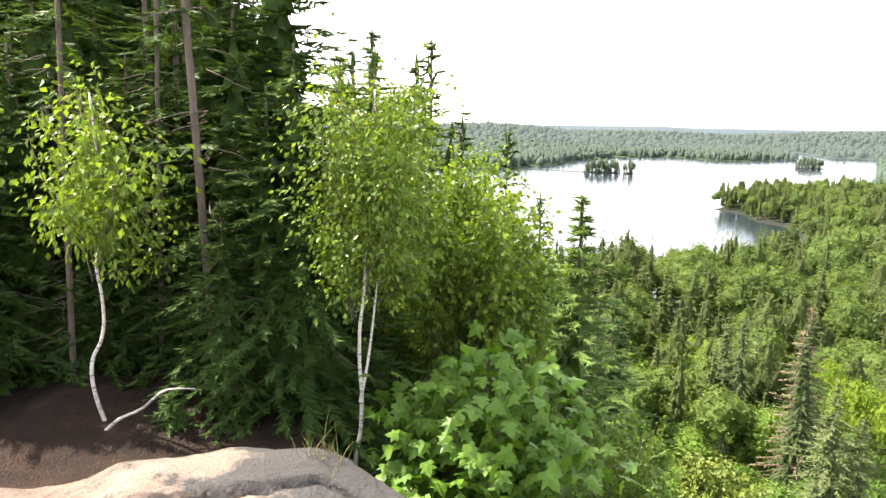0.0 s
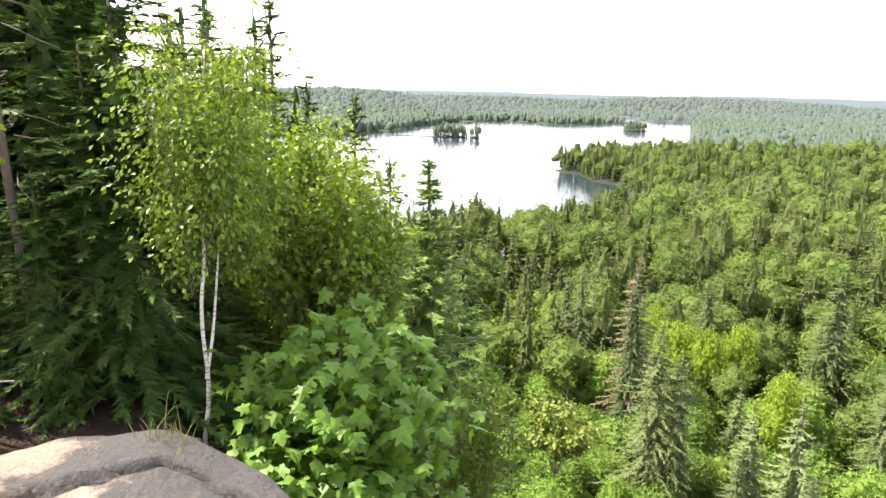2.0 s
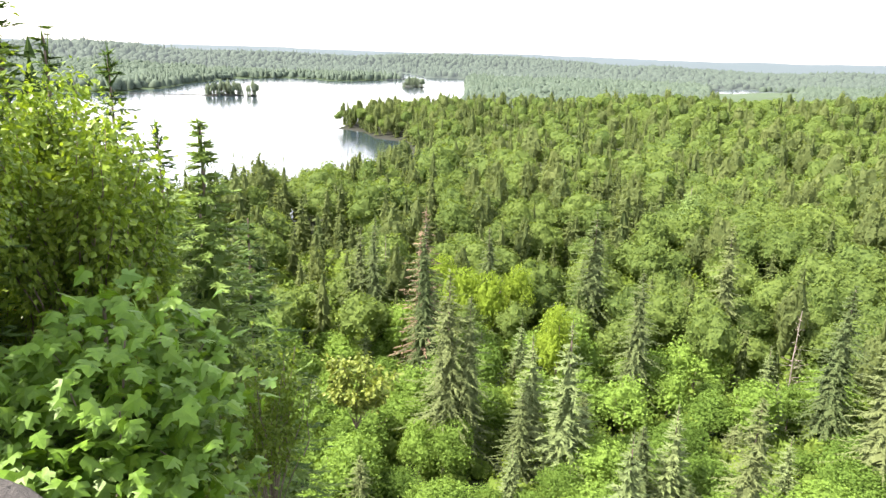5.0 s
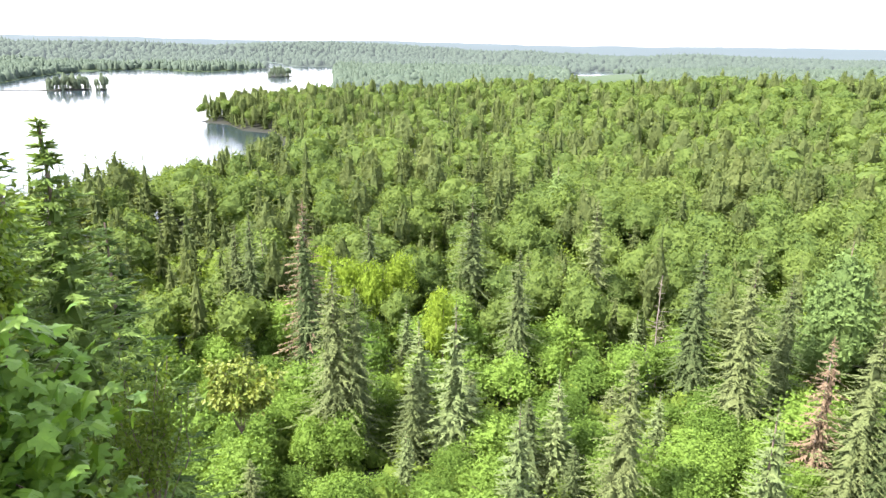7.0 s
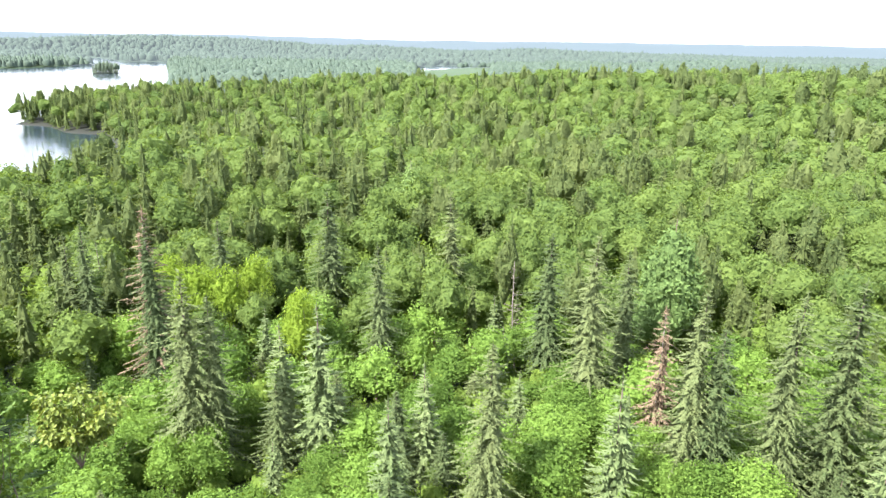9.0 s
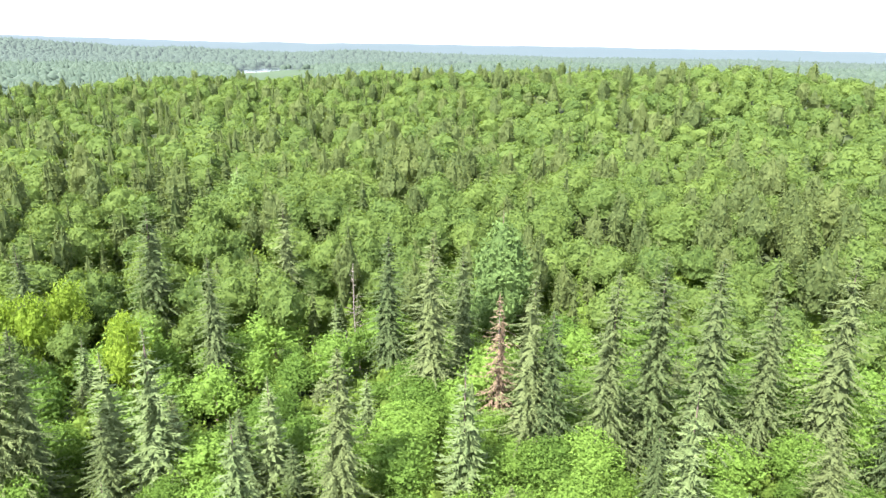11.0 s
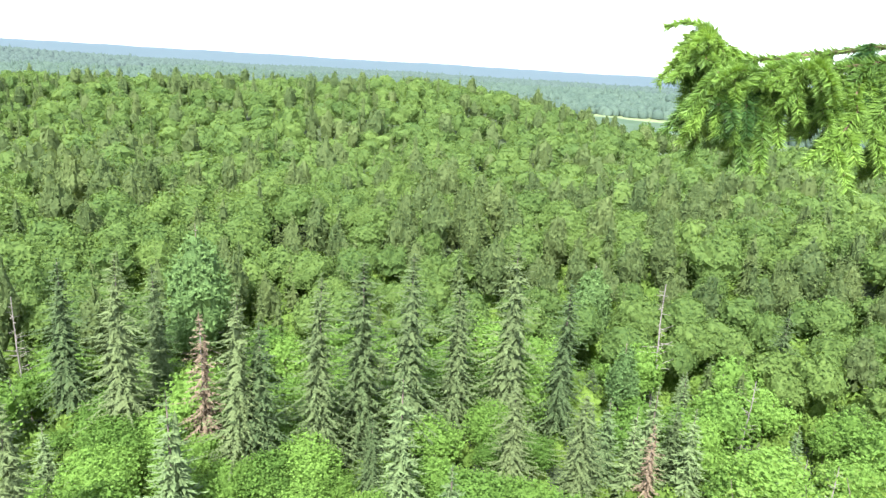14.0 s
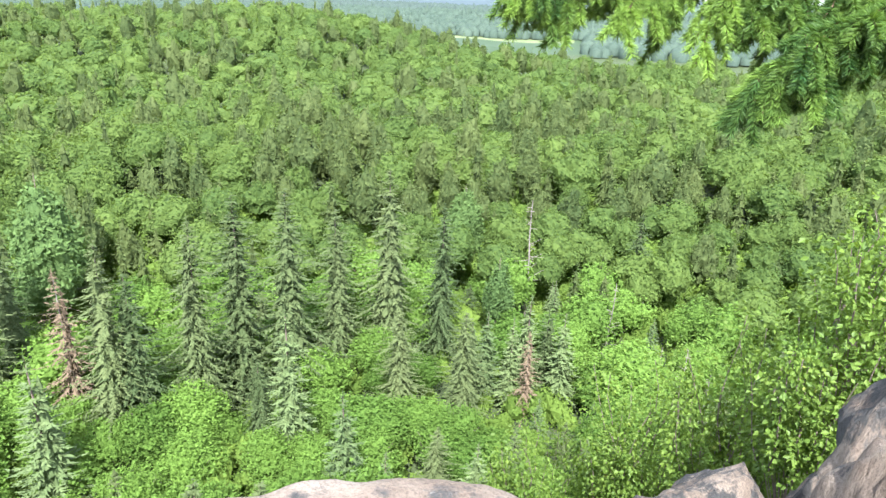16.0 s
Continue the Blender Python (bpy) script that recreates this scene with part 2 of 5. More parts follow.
# ---- mesh tools ----
class Geo:
    """Collects vertices and faces of one mesh."""
    def __init__(self):
        self.v, self.f, self.m, self.t, self.n = [], [], [], [], 0

    def add(self, v, f, mat=0, tint=0.5):
        v, f = np.asarray(v, float).reshape(-1, 3), np.asarray(f, int)
        self.v.append(v)
        self.f.append(f + self.n)
        self.m.append(np.full(len(f), mat))
        self.t.append(np.broadcast_to(np.asarray(tint, float), (len(v),)))
        self.n += len(v)
        return self

    def mesh(self, name, mats, smooth=False):
        me = bpy.data.meshes.new(name)
        v = np.concatenate(self.v)
        me.vertices.add(len(v))
        me.vertices.foreach_set("co", v.astype(np.float32).ravel())
        loops = np.concatenate([f.ravel() for f in self.f])
        size = np.concatenate([np.full(len(f), f.shape[1]) for f in self.f])
        me.loops.add(len(loops))
        me.loops.foreach_set("vertex_index", loops.astype(np.int32))
        me.polygons.add(len(size))
        me.polygons.foreach_set("loop_start", (np.cumsum(size) - size).astype(np.int32))
        me.polygons.foreach_set("material_index", np.concatenate(self.m).astype(np.int32))
        me.polygons.foreach_set("use_smooth", np.full(len(size), smooth))
        for m in mats if isinstance(mats, (list, tuple)) else [mats]:
            me.materials.append(m)
        a = me.attributes.new("tint", "FLOAT", "POINT")
        a.data.foreach_set("value", np.concatenate(self.t).astype(np.float32))
        me.update(calc_edges=True)
        return me

    def placed(self, g, p, turn, scale, tint, mat=None):
        """Adds a copy of g at p, turned about z."""
        c, s = math.cos(turn), math.sin(turn)
        r = np.array([[c, s, 0], [-s, c, 0], [0, 0, 1.0]]) * np.asarray(scale).reshape(-1, 1)
        for v, f, m in zip(g.v, g.f, g.m):
            self.v.append(v @ r + p)
            self.m.append(m if mat is None else np.full(len(f), mat))
            self.f.append(f + self.n - 0)
            self.t.append(np.full(len(v), tint))
        self.n += g.n
        return self


def joined(g):
    """g with all its pieces in single arrays, for quick copying."""
    h = Geo()
    h.v, h.n, h.t = [np.concatenate(g.v)], g.n, [np.concatenate(g.t)]
    tri = [np.concatenate([f[:, :3], f[:, [0, 2, 3]]]) if f.shape[1] == 4 else f for f in g.f]
    h.f = [np.concatenate(tri)]
    h.m = [np.concatenate([np.tile(m, 2) if f.shape[1] == 4 else m for f, m in zip(g.f, g.m)])]
    return h


def unit(a):
    return a / np.maximum(np.linalg.norm(a, axis=-1, keepdims=True), 1e-9)


def cards(g, p, way, normal, length, width, mat=0, bend=0.12, tint=0.5, three=False):
    """Leaves: pointed four-cornered blades from p along way, bent down a little at the tip."""
    p, way, normal = np.atleast_2d(p), unit(np.atleast_2d(way)), np.atleast_2d(normal)
    side = unit(np.cross(normal, way))
    up = np.cross(way, side)
    length, width = np.broadcast_to(length, (len(p),))[:, None], np.broadcast_to(width, (len(p),))[:, None]
    if three:
        a = p - up * length * bend
        v = np.stack([a + side * width / 2, p + way * length, a - side * width / 2], 1)
        return g.add(v, np.arange(3 * len(p)).reshape(-1, 3), mat, tint)
    mid = p + way * length * 0.45 + up * length * bend
    v = np.stack([p, mid + side * width / 2, p + way * length - up * length * bend * 0.4, mid - side * width / 2], 1)
    f = np.arange(4 * len(p)).reshape(-1, 4)
    return g.add(v, f, mat, tint)


def tube(g, pts, radii, sides=6, mat=0, cap=True):
    pts, radii = np.asarray(pts, float), np.asarray(radii, float)
    d = unit(np.gradient(pts, axis=0))
    a = unit(np.cross(d, [[0.83, 0.55, 0.05]] if abs(pts[-1] - pts[0])[2] > 0.6 * np.linalg.norm(pts[-1] - pts[0]) else [[0.05, 0.03, 1.0]]))
    b = np.cross(d, a)
    w = np.arange(sides) * 2 * np.pi / sides
    v = pts[:, None] + radii[:, None, None] * (a[:, None] * np.cos(w)[None, :, None] + b[:, None] * np.sin(w)[None, :, None])
    k = len(pts)
    i, j = np.meshgrid(np.arange(k - 1), np.arange(sides), indexing="ij")
    q = np.stack([i * sides + j, i * sides + (j + 1) % sides, (i + 1) * sides + (j + 1) % sides, (i + 1) * sides + j], -1).reshape(-1, 4)
    g.add(v.reshape(-1, 3), q, mat)
    if cap:
        e = (k - 1) * sides
        g.f.append(np.array([[e + s, e + s + 1, e + sides - 1] for s in range(sides - 2)]) + g.n - k * sides)
        g.m.append(np.full(sides - 2, mat))
    return g


def wander(rng, a, b, n, amount):
    """n points from a to b on a line that wanders."""
    u = np.linspace(0, 1, n)[:, None]
    p = np.asarray(a) * (1 - u) + np.asarray(b) * u
    j = rng.normal(0, amount, (n, 3)).cumsum(0)
    j -= u * j[-1]
    return p + j


def part(name, g, material, parent, label="", smooth=False):
    """One mesh object under a thing or a part."""
    ob = new(name, g.mesh(name, material, smooth))
    ob.parent = parent
    if label:
        ob["label"] = label
    return ob


PHI = (1 + 5 ** 0.5) / 2
ICO_V = unit(np.array([(-1, PHI, 0), (1, PHI, 0), (-1, -PHI, 0), (1, -PHI, 0), (0, -1, PHI), (0, 1, PHI), (0, -1, -PHI), (0, 1, -PHI), (PHI, 0, -1), (PHI, 0, 1), (-PHI, 0, -1), (-PHI, 0, 1)]))
ICO_F = np.array([(i, j, k) for i in range(12) for j in range(i + 1, 12) for k in range(j + 1, 12)
                  if max(np.linalg.norm(ICO_V[i] - ICO_V[j]), np.linalg.norm(ICO_V[j] - ICO_V[k]), np.linalg.norm(ICO_V[i] - ICO_V[k])) < 1.1])
ICO_F = np.array([f if np.dot(np.cross(ICO_V[f[1]] - ICO_V[f[0]], ICO_V[f[2]] - ICO_V[f[0]]), ICO_V[f[0]]) > 0 else f[::-1] for f in ICO_F])


def halved(v, f):
    """A ball of triangles with each triangle cut in four."""
    made, out, v = {}, [], [tuple(p) for p in v]

    def mid_of(i, j):
        k = (min(i, j), max(i, j))
        if k not in made:
            made[k] = len(v)
            v.append(tuple(unit(np.array(v[i]) + np.array(v[j]))))
        return made[k]
    for i, j, k in f:
        a, b, c = mid_of(i, j), mid_of(j, k), mid_of(k, i)
        out += [(i, a, c), (a, j, b), (c, b, k), (a, b, c)]
    return np.array(v), np.array(out)


BALL_V, BALL_F = halved(ICO_V, ICO_F)
BALL_MID = halved(BALL_V, BALL_F)
BALL_FINE = halved(*BALL_MID)


def rand_dirs(rng, n):
    return unit(rng.normal(size=(n, 3)))


# ---- plants ----
def skirted(rng, h, wide, tiers, points, bare=0.1, peak=0.85, droop=0.45, ragged=0.22, tip=0.03):
    """Crown of a conifer in the woods: overlapping ragged skirts of boughs, each wider than the one above."""
    g = Geo()
    lean = rng.normal(0, 0.015, 2) * h
    off = rng.uniform(0, 6.3)
    for i in range(tiers):
        u = (i + rng.uniform(-0.25, 0.25)) / tiers
        u = min(max(u, 0), 0.97)
        r = (wide * (1 - u) ** peak * (0.72 + 0.28 * min(1, u * 7)) + tip * wide) * rng.uniform(0.86, 1.16)
        n = max(5, int(round(points * (0.45 + 0.55 * (1 - u)))))
        z = h * (bare + (1 - bare) * u)
        high = h * (1 - bare) / tiers * rng.uniform(1.25, 1.7) + 0.12 * r
        w = off + i * 2.4 + np.arange(2 * n) * np.pi / n + rng.normal(0, 0.35 / n, 2 * n)
        out = r * np.where(np.arange(2 * n) % 2 == 0, rng.normal(1.0, ragged, 2 * n), rng.normal(0.62, ragged * 0.5, 2 * n))
        out = np.clip(out, 0.25 * r, 1.5 * r)
        dz = -droop * out * rng.uniform(0.55, 1.2, 2 * n) + np.where(np.arange(2 * n) % 2 == 0, 0.0, 0.1 * r)
        c = lean * u
        v = np.c_[c[0] + out * np.cos(w), c[1] + out * np.sin(w), z + dz + 0.25 * r]
        v = np.concatenate([v, [[c[0], c[1], min(z + high + 0.25 * r, h)]]])
        j = np.arange(2 * n)
        g.add(v, np.c_[j, (j + 1) % (2 * n), np.full(2 * n, 2 * n)])
    return g


def domed(rng, h, wide, lobes, ball, bare=0.25, jitter=0.06, lobe=(0.3, 0.46), cut=-0.4, least=0.56):
    """Lumpy crown of a broad-leaved tree: rounded lobes of foliage that grow out of one another."""
    v, f = ball
    d = rand_dirs(rng, lobes)
    d[:, 2] = np.where(rng.random(lobes) < 0.8, np.abs(d[:, 2]), d[:, 2])
    c = unit(d) * rng.uniform(0.5, 0.68, (lobes, 1))
    rad = rng.uniform(*lobe, lobes)
    dot = v @ c.T
    inside = rad ** 2 - (c ** 2).sum(1) + dot ** 2
    t = np.where((inside > 0) & (dot > 0), dot + np.sqrt(np.maximum(inside, 0)), 0).max(1)
    t = np.maximum(t, least + 0.06 * rng.normal(size=len(v)))
    p = v * (t * (1 + jitter * rng.normal(size=len(v))))[:, None]
    half = h * (1 - bare) / 2
    p = p * np.array([wide, wide, half]) + np.array([0, 0, h * (1 + bare) / 2])
    return p, f[v[f].mean(1)[:, 2] > cut]


def dressed(rng, g, p, f, count, leaf, rough=0.35, lift=0.1, three=True, ratio=0.85, hang=0.35):
    """Strews leaves or small sprays of leaves over a crown, lying on its surface like shingles."""
    a, b, c = p[f[:, 0]], p[f[:, 1]], p[f[:, 2]]
    n = np.cross(b - a, c - a)
    area = np.linalg.norm(n, axis=1)
    k = rng.choice(len(f), count, p=area / area.sum())
    u, w = rng.random(count), rng.random(count)
    u, w = np.where(u + w > 1, 1 - u, u), np.where(u + w > 1, 1 - w, w)
    n = unit(n[k])
    q = a[k] + (b - a)[k] * u[:, None] + (c - a)[k] * w[:, None] + n * (lift * rng.normal(0.4, 1, count))[:, None]
    n = n + np.array([0, 0, 0.15]) + rng.normal(0, rough, (count, 3))
    way = np.cross(n, rand_dirs(rng, count)) + np.array([0, 0, -hang])
    ln = leaf * rng.uniform(0.6, 1.35, count)
    cards(g, q - unit(way) * ln[:, None] * 0.4, way, n, ln, ln * ratio, bend=0.1, three=three)


def tufted(rng, h, wide, lobes, ball, count, tuft, bare=0.22):
    """Crown of a white pine in the woods: a tall uneven crown of level, upturned tufts of needles."""
    g = Geo()
    p, f = domed(rng, h, wide, lobes, ball, bare=bare, jitter=0.1, lobe=(0.2, 0.36), cut=-0.8, least=0.6)
    z = (p[:, 2] / h - bare) / (1 - bare)
    p[:, :2] *= (1.25 - 0.75 * np.clip(z, 0, 1))[:, None]
    g.add(p * np.array([0.88, 0.88, 0.97]), f)
    dressed(rng, g, p, f, count, tuft, rough=0.6, lift=0.25, ratio=0.6, hang=0.0)
    return g


def shelved(rng, h, wide, levels, per, cuts, droop=0.5, bare=0.05, ragged=0.25, twig=0.42, peak=0.7, fat=0.4, core=0.55, hang=0.55, points=9, thick=0.009, loose=0.3):
    """Trunk and crown of a single spruce or fir: whorls of boughs, each a drooping fan of twigs on both sides of its limb."""
    trunk, crown = Geo(), Geo()
    lean = rng.normal(0, 0.012, 2)
    zs = np.linspace(0, h * 0.98, 8)
    tube(trunk, np.c_[lean[0] * zs, lean[1] * zs, zs], thick * h * (1 - zs / h) ** 0.8 + 0.012, 7)
    if core:
        inner = skirted(rng, h * 0.88, wide * core, max(6, levels // 2), points, bare=bare + 0.03, peak=peak, droop=droop, ragged=0.15)
        for v, f in zip(inner.v, inner.f):
            crown.add(v, f - f.min())
    P, W, N, L, B = [], [], [], [], []
    for i in range(levels):
        u = min(max((i + rng.uniform(-0.35, 0.35)) / levels, 0), 0.98)
        reach = wide * ((1 - u) ** peak * (0.65 + 0.35 * min(1, u * 5)) * min(1, (1 - u) * 4.5) ** 0.5 + 0.015) * rng.uniform(0.85, 1.15)
        k = max(4, int(round(per * (0.5 + 0.5 * (1 - u)))))
        for a in rng.uniform(0, 6.3) + np.arange(k) * 6.283 / k + rng.normal(0, 0.22, k):
            r = reach * max(0.3, 1 + rng.normal(0, ragged))
            z = h * (bare + (1 - bare) * u) + rng.normal(0, loose) * h / levels
            out, side = np.array([math.cos(a), math.sin(a), 0]), np.array([-math.sin(a), math.cos(a), 0])
            d = droop * (1.25 - 1.5 * u) + rng.normal(0, 0.1)
            n = max(3, int(round(cuts * (0.2 + 0.8 * r / wide))))
            s = (np.arange(n) + rng.uniform(0.2, 1.0, n)) / n * 0.85 + 0.15
            p = np.array([lean[0] * z, lean[1] * z, z]) + out * (r * s)[:, None]
            p[:, 2] += r * (-d * s * 1.5 + 0.6 * d * s ** 2)
            sgn = np.where(np.arange(n) % 2, 1, -1) * rng.uniform(0.3, 1.0, n)
            P.append(p)
            W.append(out * (0.35 + 0.5 * s)[:, None] + side * (sgn * (1.25 - 0.8 * s))[:, None] + np.array([0, 0, -hang * max(0.1, 1 - 0.8 * u)]) + rng.normal(0, 0.2, (n, 3)))
            N.append(np.array([0, 0, 0.8]) + out * 0.5 + rng.normal(0, 0.3, (n, 3)))
            ln = np.minimum(twig, r * 0.5 + 0.012 * h) * (1.2 - 0.55 * s) * rng.uniform(0.7, 1.3, n)
            L.append(ln)
            B.append(ln * fat * rng.uniform(0.75, 1.25, n))
    m = 12
    P.append(np.c_[np.full((m, 2), 0) + lean * h, h * np.linspace(0.9, 0.965, m)])
    W.append(np.c_[rng.normal(0, 1, (m, 2)) * np.linspace(0.7, 0.05, m)[:, None], np.full(m, 1.0)])
    N.append(rand_dirs(rng, m))
    L.append(np.linspace(0.028, 0.045, m) * h)
    B.append(np.full(m, 0.006 * h))
    cards(crown, np.concatenate(P), np.concatenate(W), np.concatenate(N), np.concatenate(L), np.concatenate(B), three=True, bend=0.08)
    return trunk, crown


def leafy_tree(rng, h, wide, lobes, count, leaf, bare=0.1, rough=0.75, limbs=6):
    """Trunk with limbs and a lumpy crown dressed in leaves."""
    trunk, crown = Geo(), Geo()
    top = np.array([rng.normal(0, 0.03) * h, rng.normal(0, 0.03) * h, h * 0.85])
    stem = wander(rng, (0, 0, 0), top, 7, 0.012 * h)
    tube(trunk, stem, np.linspace(0.016 * h, 0.004 * h, 7), 6)
    for i in range(limbs):
        a = rng.uniform(0, 6.3)
        end = np.array([math.cos(a) * wide * 0.7, math.sin(a) * wide * 0.7, h * rng.uniform(0.5, 0.85)])
        tube(trunk, wander(rng, stem[2 + i % 4], end, 4, 0.01 * h), np.linspace(0.007 * h, 0.002 * h, 4), 4)
    p, f = domed(rng, h, wide, lobes, BALL_FINE, bare=bare, lobe=(0.18, 0.42), jitter=0.07)
    # the foliage sits a little inside the leaves that cover it
    mid_pt = np.array([0, 0, h * (1 + bare) / 2])
    crown.add(mid_pt + (p - mid_pt) * 0.8, f)
    dressed(rng, crown, p, f, count, leaf, rough=rough, lift=0.38)
    return trunk, crown


def far_tree(rng, h, wide, pointed):
    """A small closed crown for woods far away: an uneven dome or a ragged cone."""
    g = Geo()
    n = 4 if pointed else 5
    w = np.arange(n) * 6.283 / n + rng.uniform(0, 1, n) * 0.5
    rings = ((0.05, 1.0), (0.5, 0.6)) if pointed else ((0.1, 0.9), (0.65, 0.85))
    v = [np.c_[np.cos(w) * wide * k * rng.uniform(0.75, 1.2, n), np.sin(w) * wide * k * rng.uniform(0.75, 1.2, n), h * z * rng.uniform(0.85, 1.1, n)] for z, k in rings]
    v.append(np.array([[rng.normal(0, 0.1) * wide, rng.normal(0, 0.1) * wide, h]]))
    j = np.arange(n)
    f = np.concatenate([np.c_[j, (j + 1) % n, n + (j + 1) % n], np.c_[j, n + (j + 1) % n, n + j], np.c_[n + j, n + (j + 1) % n, np.full(n, 2 * n)]])
    return g.add(np.concatenate(v), f)


def pine_trunk(rng, h, wide, tiers):
    """Straight trunk of a white pine with level limbs."""
    trunk = Geo()
    zs = np.linspace(0, h, 8)
    tube(trunk, np.c_[0 * zs, 0 * zs, zs], 0.011 * h * (1 - zs / h) ** 0.8 + 0.02, 7)
    for i in range(tiers):
        u = (i + rng.uniform(0, 0.6)) / tiers
        z = h * (0.25 + 0.75 * u)
        k = rng.integers(3, 6)
        for a in rng.uniform(0, 6.3) + np.arange(k) * 6.283 / k + rng.normal(0, 0.3, k):
            r = 0.8 * wide * (1 - u) ** 0.8
            tip = np.array([math.cos(a) * r, math.sin(a) * r, z + r * 0.12])
            tube(trunk, wander(rng, (0, 0, z), tip, 4, 0.02 * r), np.linspace(0.012 * r + 0.02, 0.01, 4), 4)
    return trunk


def snag(rng, h, boughs=34, long=0.16):
    """A dead standing trunk with bare broken boughs."""
    trunk = Geo()
    tube(trunk, wander(rng, (0, 0, 0), (0.02 * h, 0, h), 8, 0.006 * h), np.linspace(0.008 * h, 0.003 * h, 8), 6)
    twigs = Geo()
    for i in range(boughs):
        z = h * rng.uniform(0.3, 0.97)
        a = rng.uniform(0, 6.3)
        r = h * long * (1.15 - z / h) * rng.uniform(0.5, 1.4)
        tube(twigs, wander(rng, (0.02 * z, 0, z), (0.02 * z + r * math.cos(a), r * math.sin(a), z + r * rng.uniform(-0.3, 0.7)), 4, 0.03 * r), np.linspace(0.03, 0.012, 4), 4)
    return trunk, twigs

# ---- the land ----
def spot(az, r):
    """Place at a bearing (degrees to the left of straight ahead) and a distance from the ledge."""
    a = radians(az)
    return -r * math.sin(a), r * math.cos(a)


SHORE = np.array([(-330, 260), (-200, 185), (-60, 158), (30, 158), (75, 170), (112, 205), (136, 246), (150, 275), (160, 300), (152, 322), (158, 348), (151, 372),
                  (172, 392), (230, 420), (300, 470), (437, 665), (600, 925), (752, 1150), (690, 1200), (800, 1480), (770, 1500), (590, 1110), (480, 1040), (411, 1012),
                  (392, 1130), (287, 1086), (235, 1020), (165, 890), (130, 800), (60, 712), (-60, 700), (-250, 640), (-400, 450)], float)
POND = np.array([(885, 655), (960, 668), (1055, 708), (1180, 738), (1230, 790), (1120, 800), (1010, 770), (940, 730)], float)


def to_edge(x, y, poly):
    """Distance to a closed line: positive outside, negative inside."""
    p = np.stack([x, y], -1)[..., None, :]
    a, b = poly, np.roll(poly, -1, 0)
    ab = b - a
    u = np.clip(((p - a) * ab).sum(-1) / (ab ** 2).sum(-1), 0, 1)
    d = np.sqrt((((a + u[..., None] * ab) - p) ** 2).sum(-1)).min(-1)
    px, py = p[..., 0], p[..., 1]
    with np.errstate(divide="ignore", invalid="ignore"):
        cross = ((a[:, 1] > py) != (b[:, 1] > py)) & (px < ab[:, 0] * (py - a[:, 1]) / np.where(ab[:, 1] == 0, 1e-9, ab[:, 1]) + a[:, 0])
    return np.where(cross.sum(-1) % 2 == 1, -d, d)


def waves(x, y, size, seed, octaves=3):
    """Smooth uneven ground from a few sines, about -1 to 1."""
    g = np.random.default_rng(seed)
    s = 0 * x
    for o in range(octaves):
        for _ in range(4):
            a, ph = g.uniform(0, 6.28, 2)
            k = 6.28 / size * 1.9 ** o * g.uniform(0.7, 1.3)
            s = s + np.sin((x * math.cos(a) + y * math.sin(a)) * k + ph) * 0.55 ** o / 3
    return s


def smooth(a, b, v):
    u = np.clip((v - a) / (b - a), 0, 1)
    return u * u * (3 - 2 * u)


# crest of the wooded ridge across the valley: bearing, distance, height of the ground
CREST = np.array([(-180, 150, 20), (-150, 190, 12), (-138, 215, 4), (-131, 235, 4), (-126, 255, 4), (-122, 300, 4), (-116, 330, 5), (-109, 330, 8), (-105, 330, 11),
                  (-101, 330, 18), (-97, 330, 21), (-92, 330, 22), (-84, 340, 18.5), (-73, 380, 15), (-65, 420, 12), (-57, 450, 6.5), (-50, 450, 6.5), (-43, 450, 6), (-33, 450, 4), (0, 450, 2), (180, 300, 10)])
# brow of the hill with the ledge: bearing, distance to the brow, steepness below it
BROW = np.array([(-180, 60, 0.5), (-168, 30, 0.6), (-160, 3.2, 1.0), (-150, 2.2, 1.3), (-140, 1.9, 1.6), (-125, 1.7, 1.9), (-90, 1.4, 2.2), (-40, 1.1, 2.2), (-15, 1.2, 1.7), (0, 2.2, 1.0), (10, 4.0, 0.75), (22, 12, 0.6), (40, 26, 0.5), (90, 60, 0.5), (180, 60, 0.5)])
# far hills: x, y, half-lengths, turn, height
HILLS = ((90, 1650, 260, 380, 0, 40), (-160, 1750, 300, 380, 0, 30), (520, 1800, 420, 260, -0.3, 30), (1150, 1750, 520, 300, -0.5, 37), (1500, 1350, 360, 260, -0.8, 20), (1750, 900, 500, 380, -1.0, 15),
         (1250, 250, 420, 230, -1.4, 8), (900, -330, 230, 190, -1.9, 13), (1500, -350, 520, 300, -1.7, 12), (700, -900, 480, 360, -2.3, 20), (640, 1330, 110, 130, 0, 12), (430, 1150, 120, 90, 0, 8))


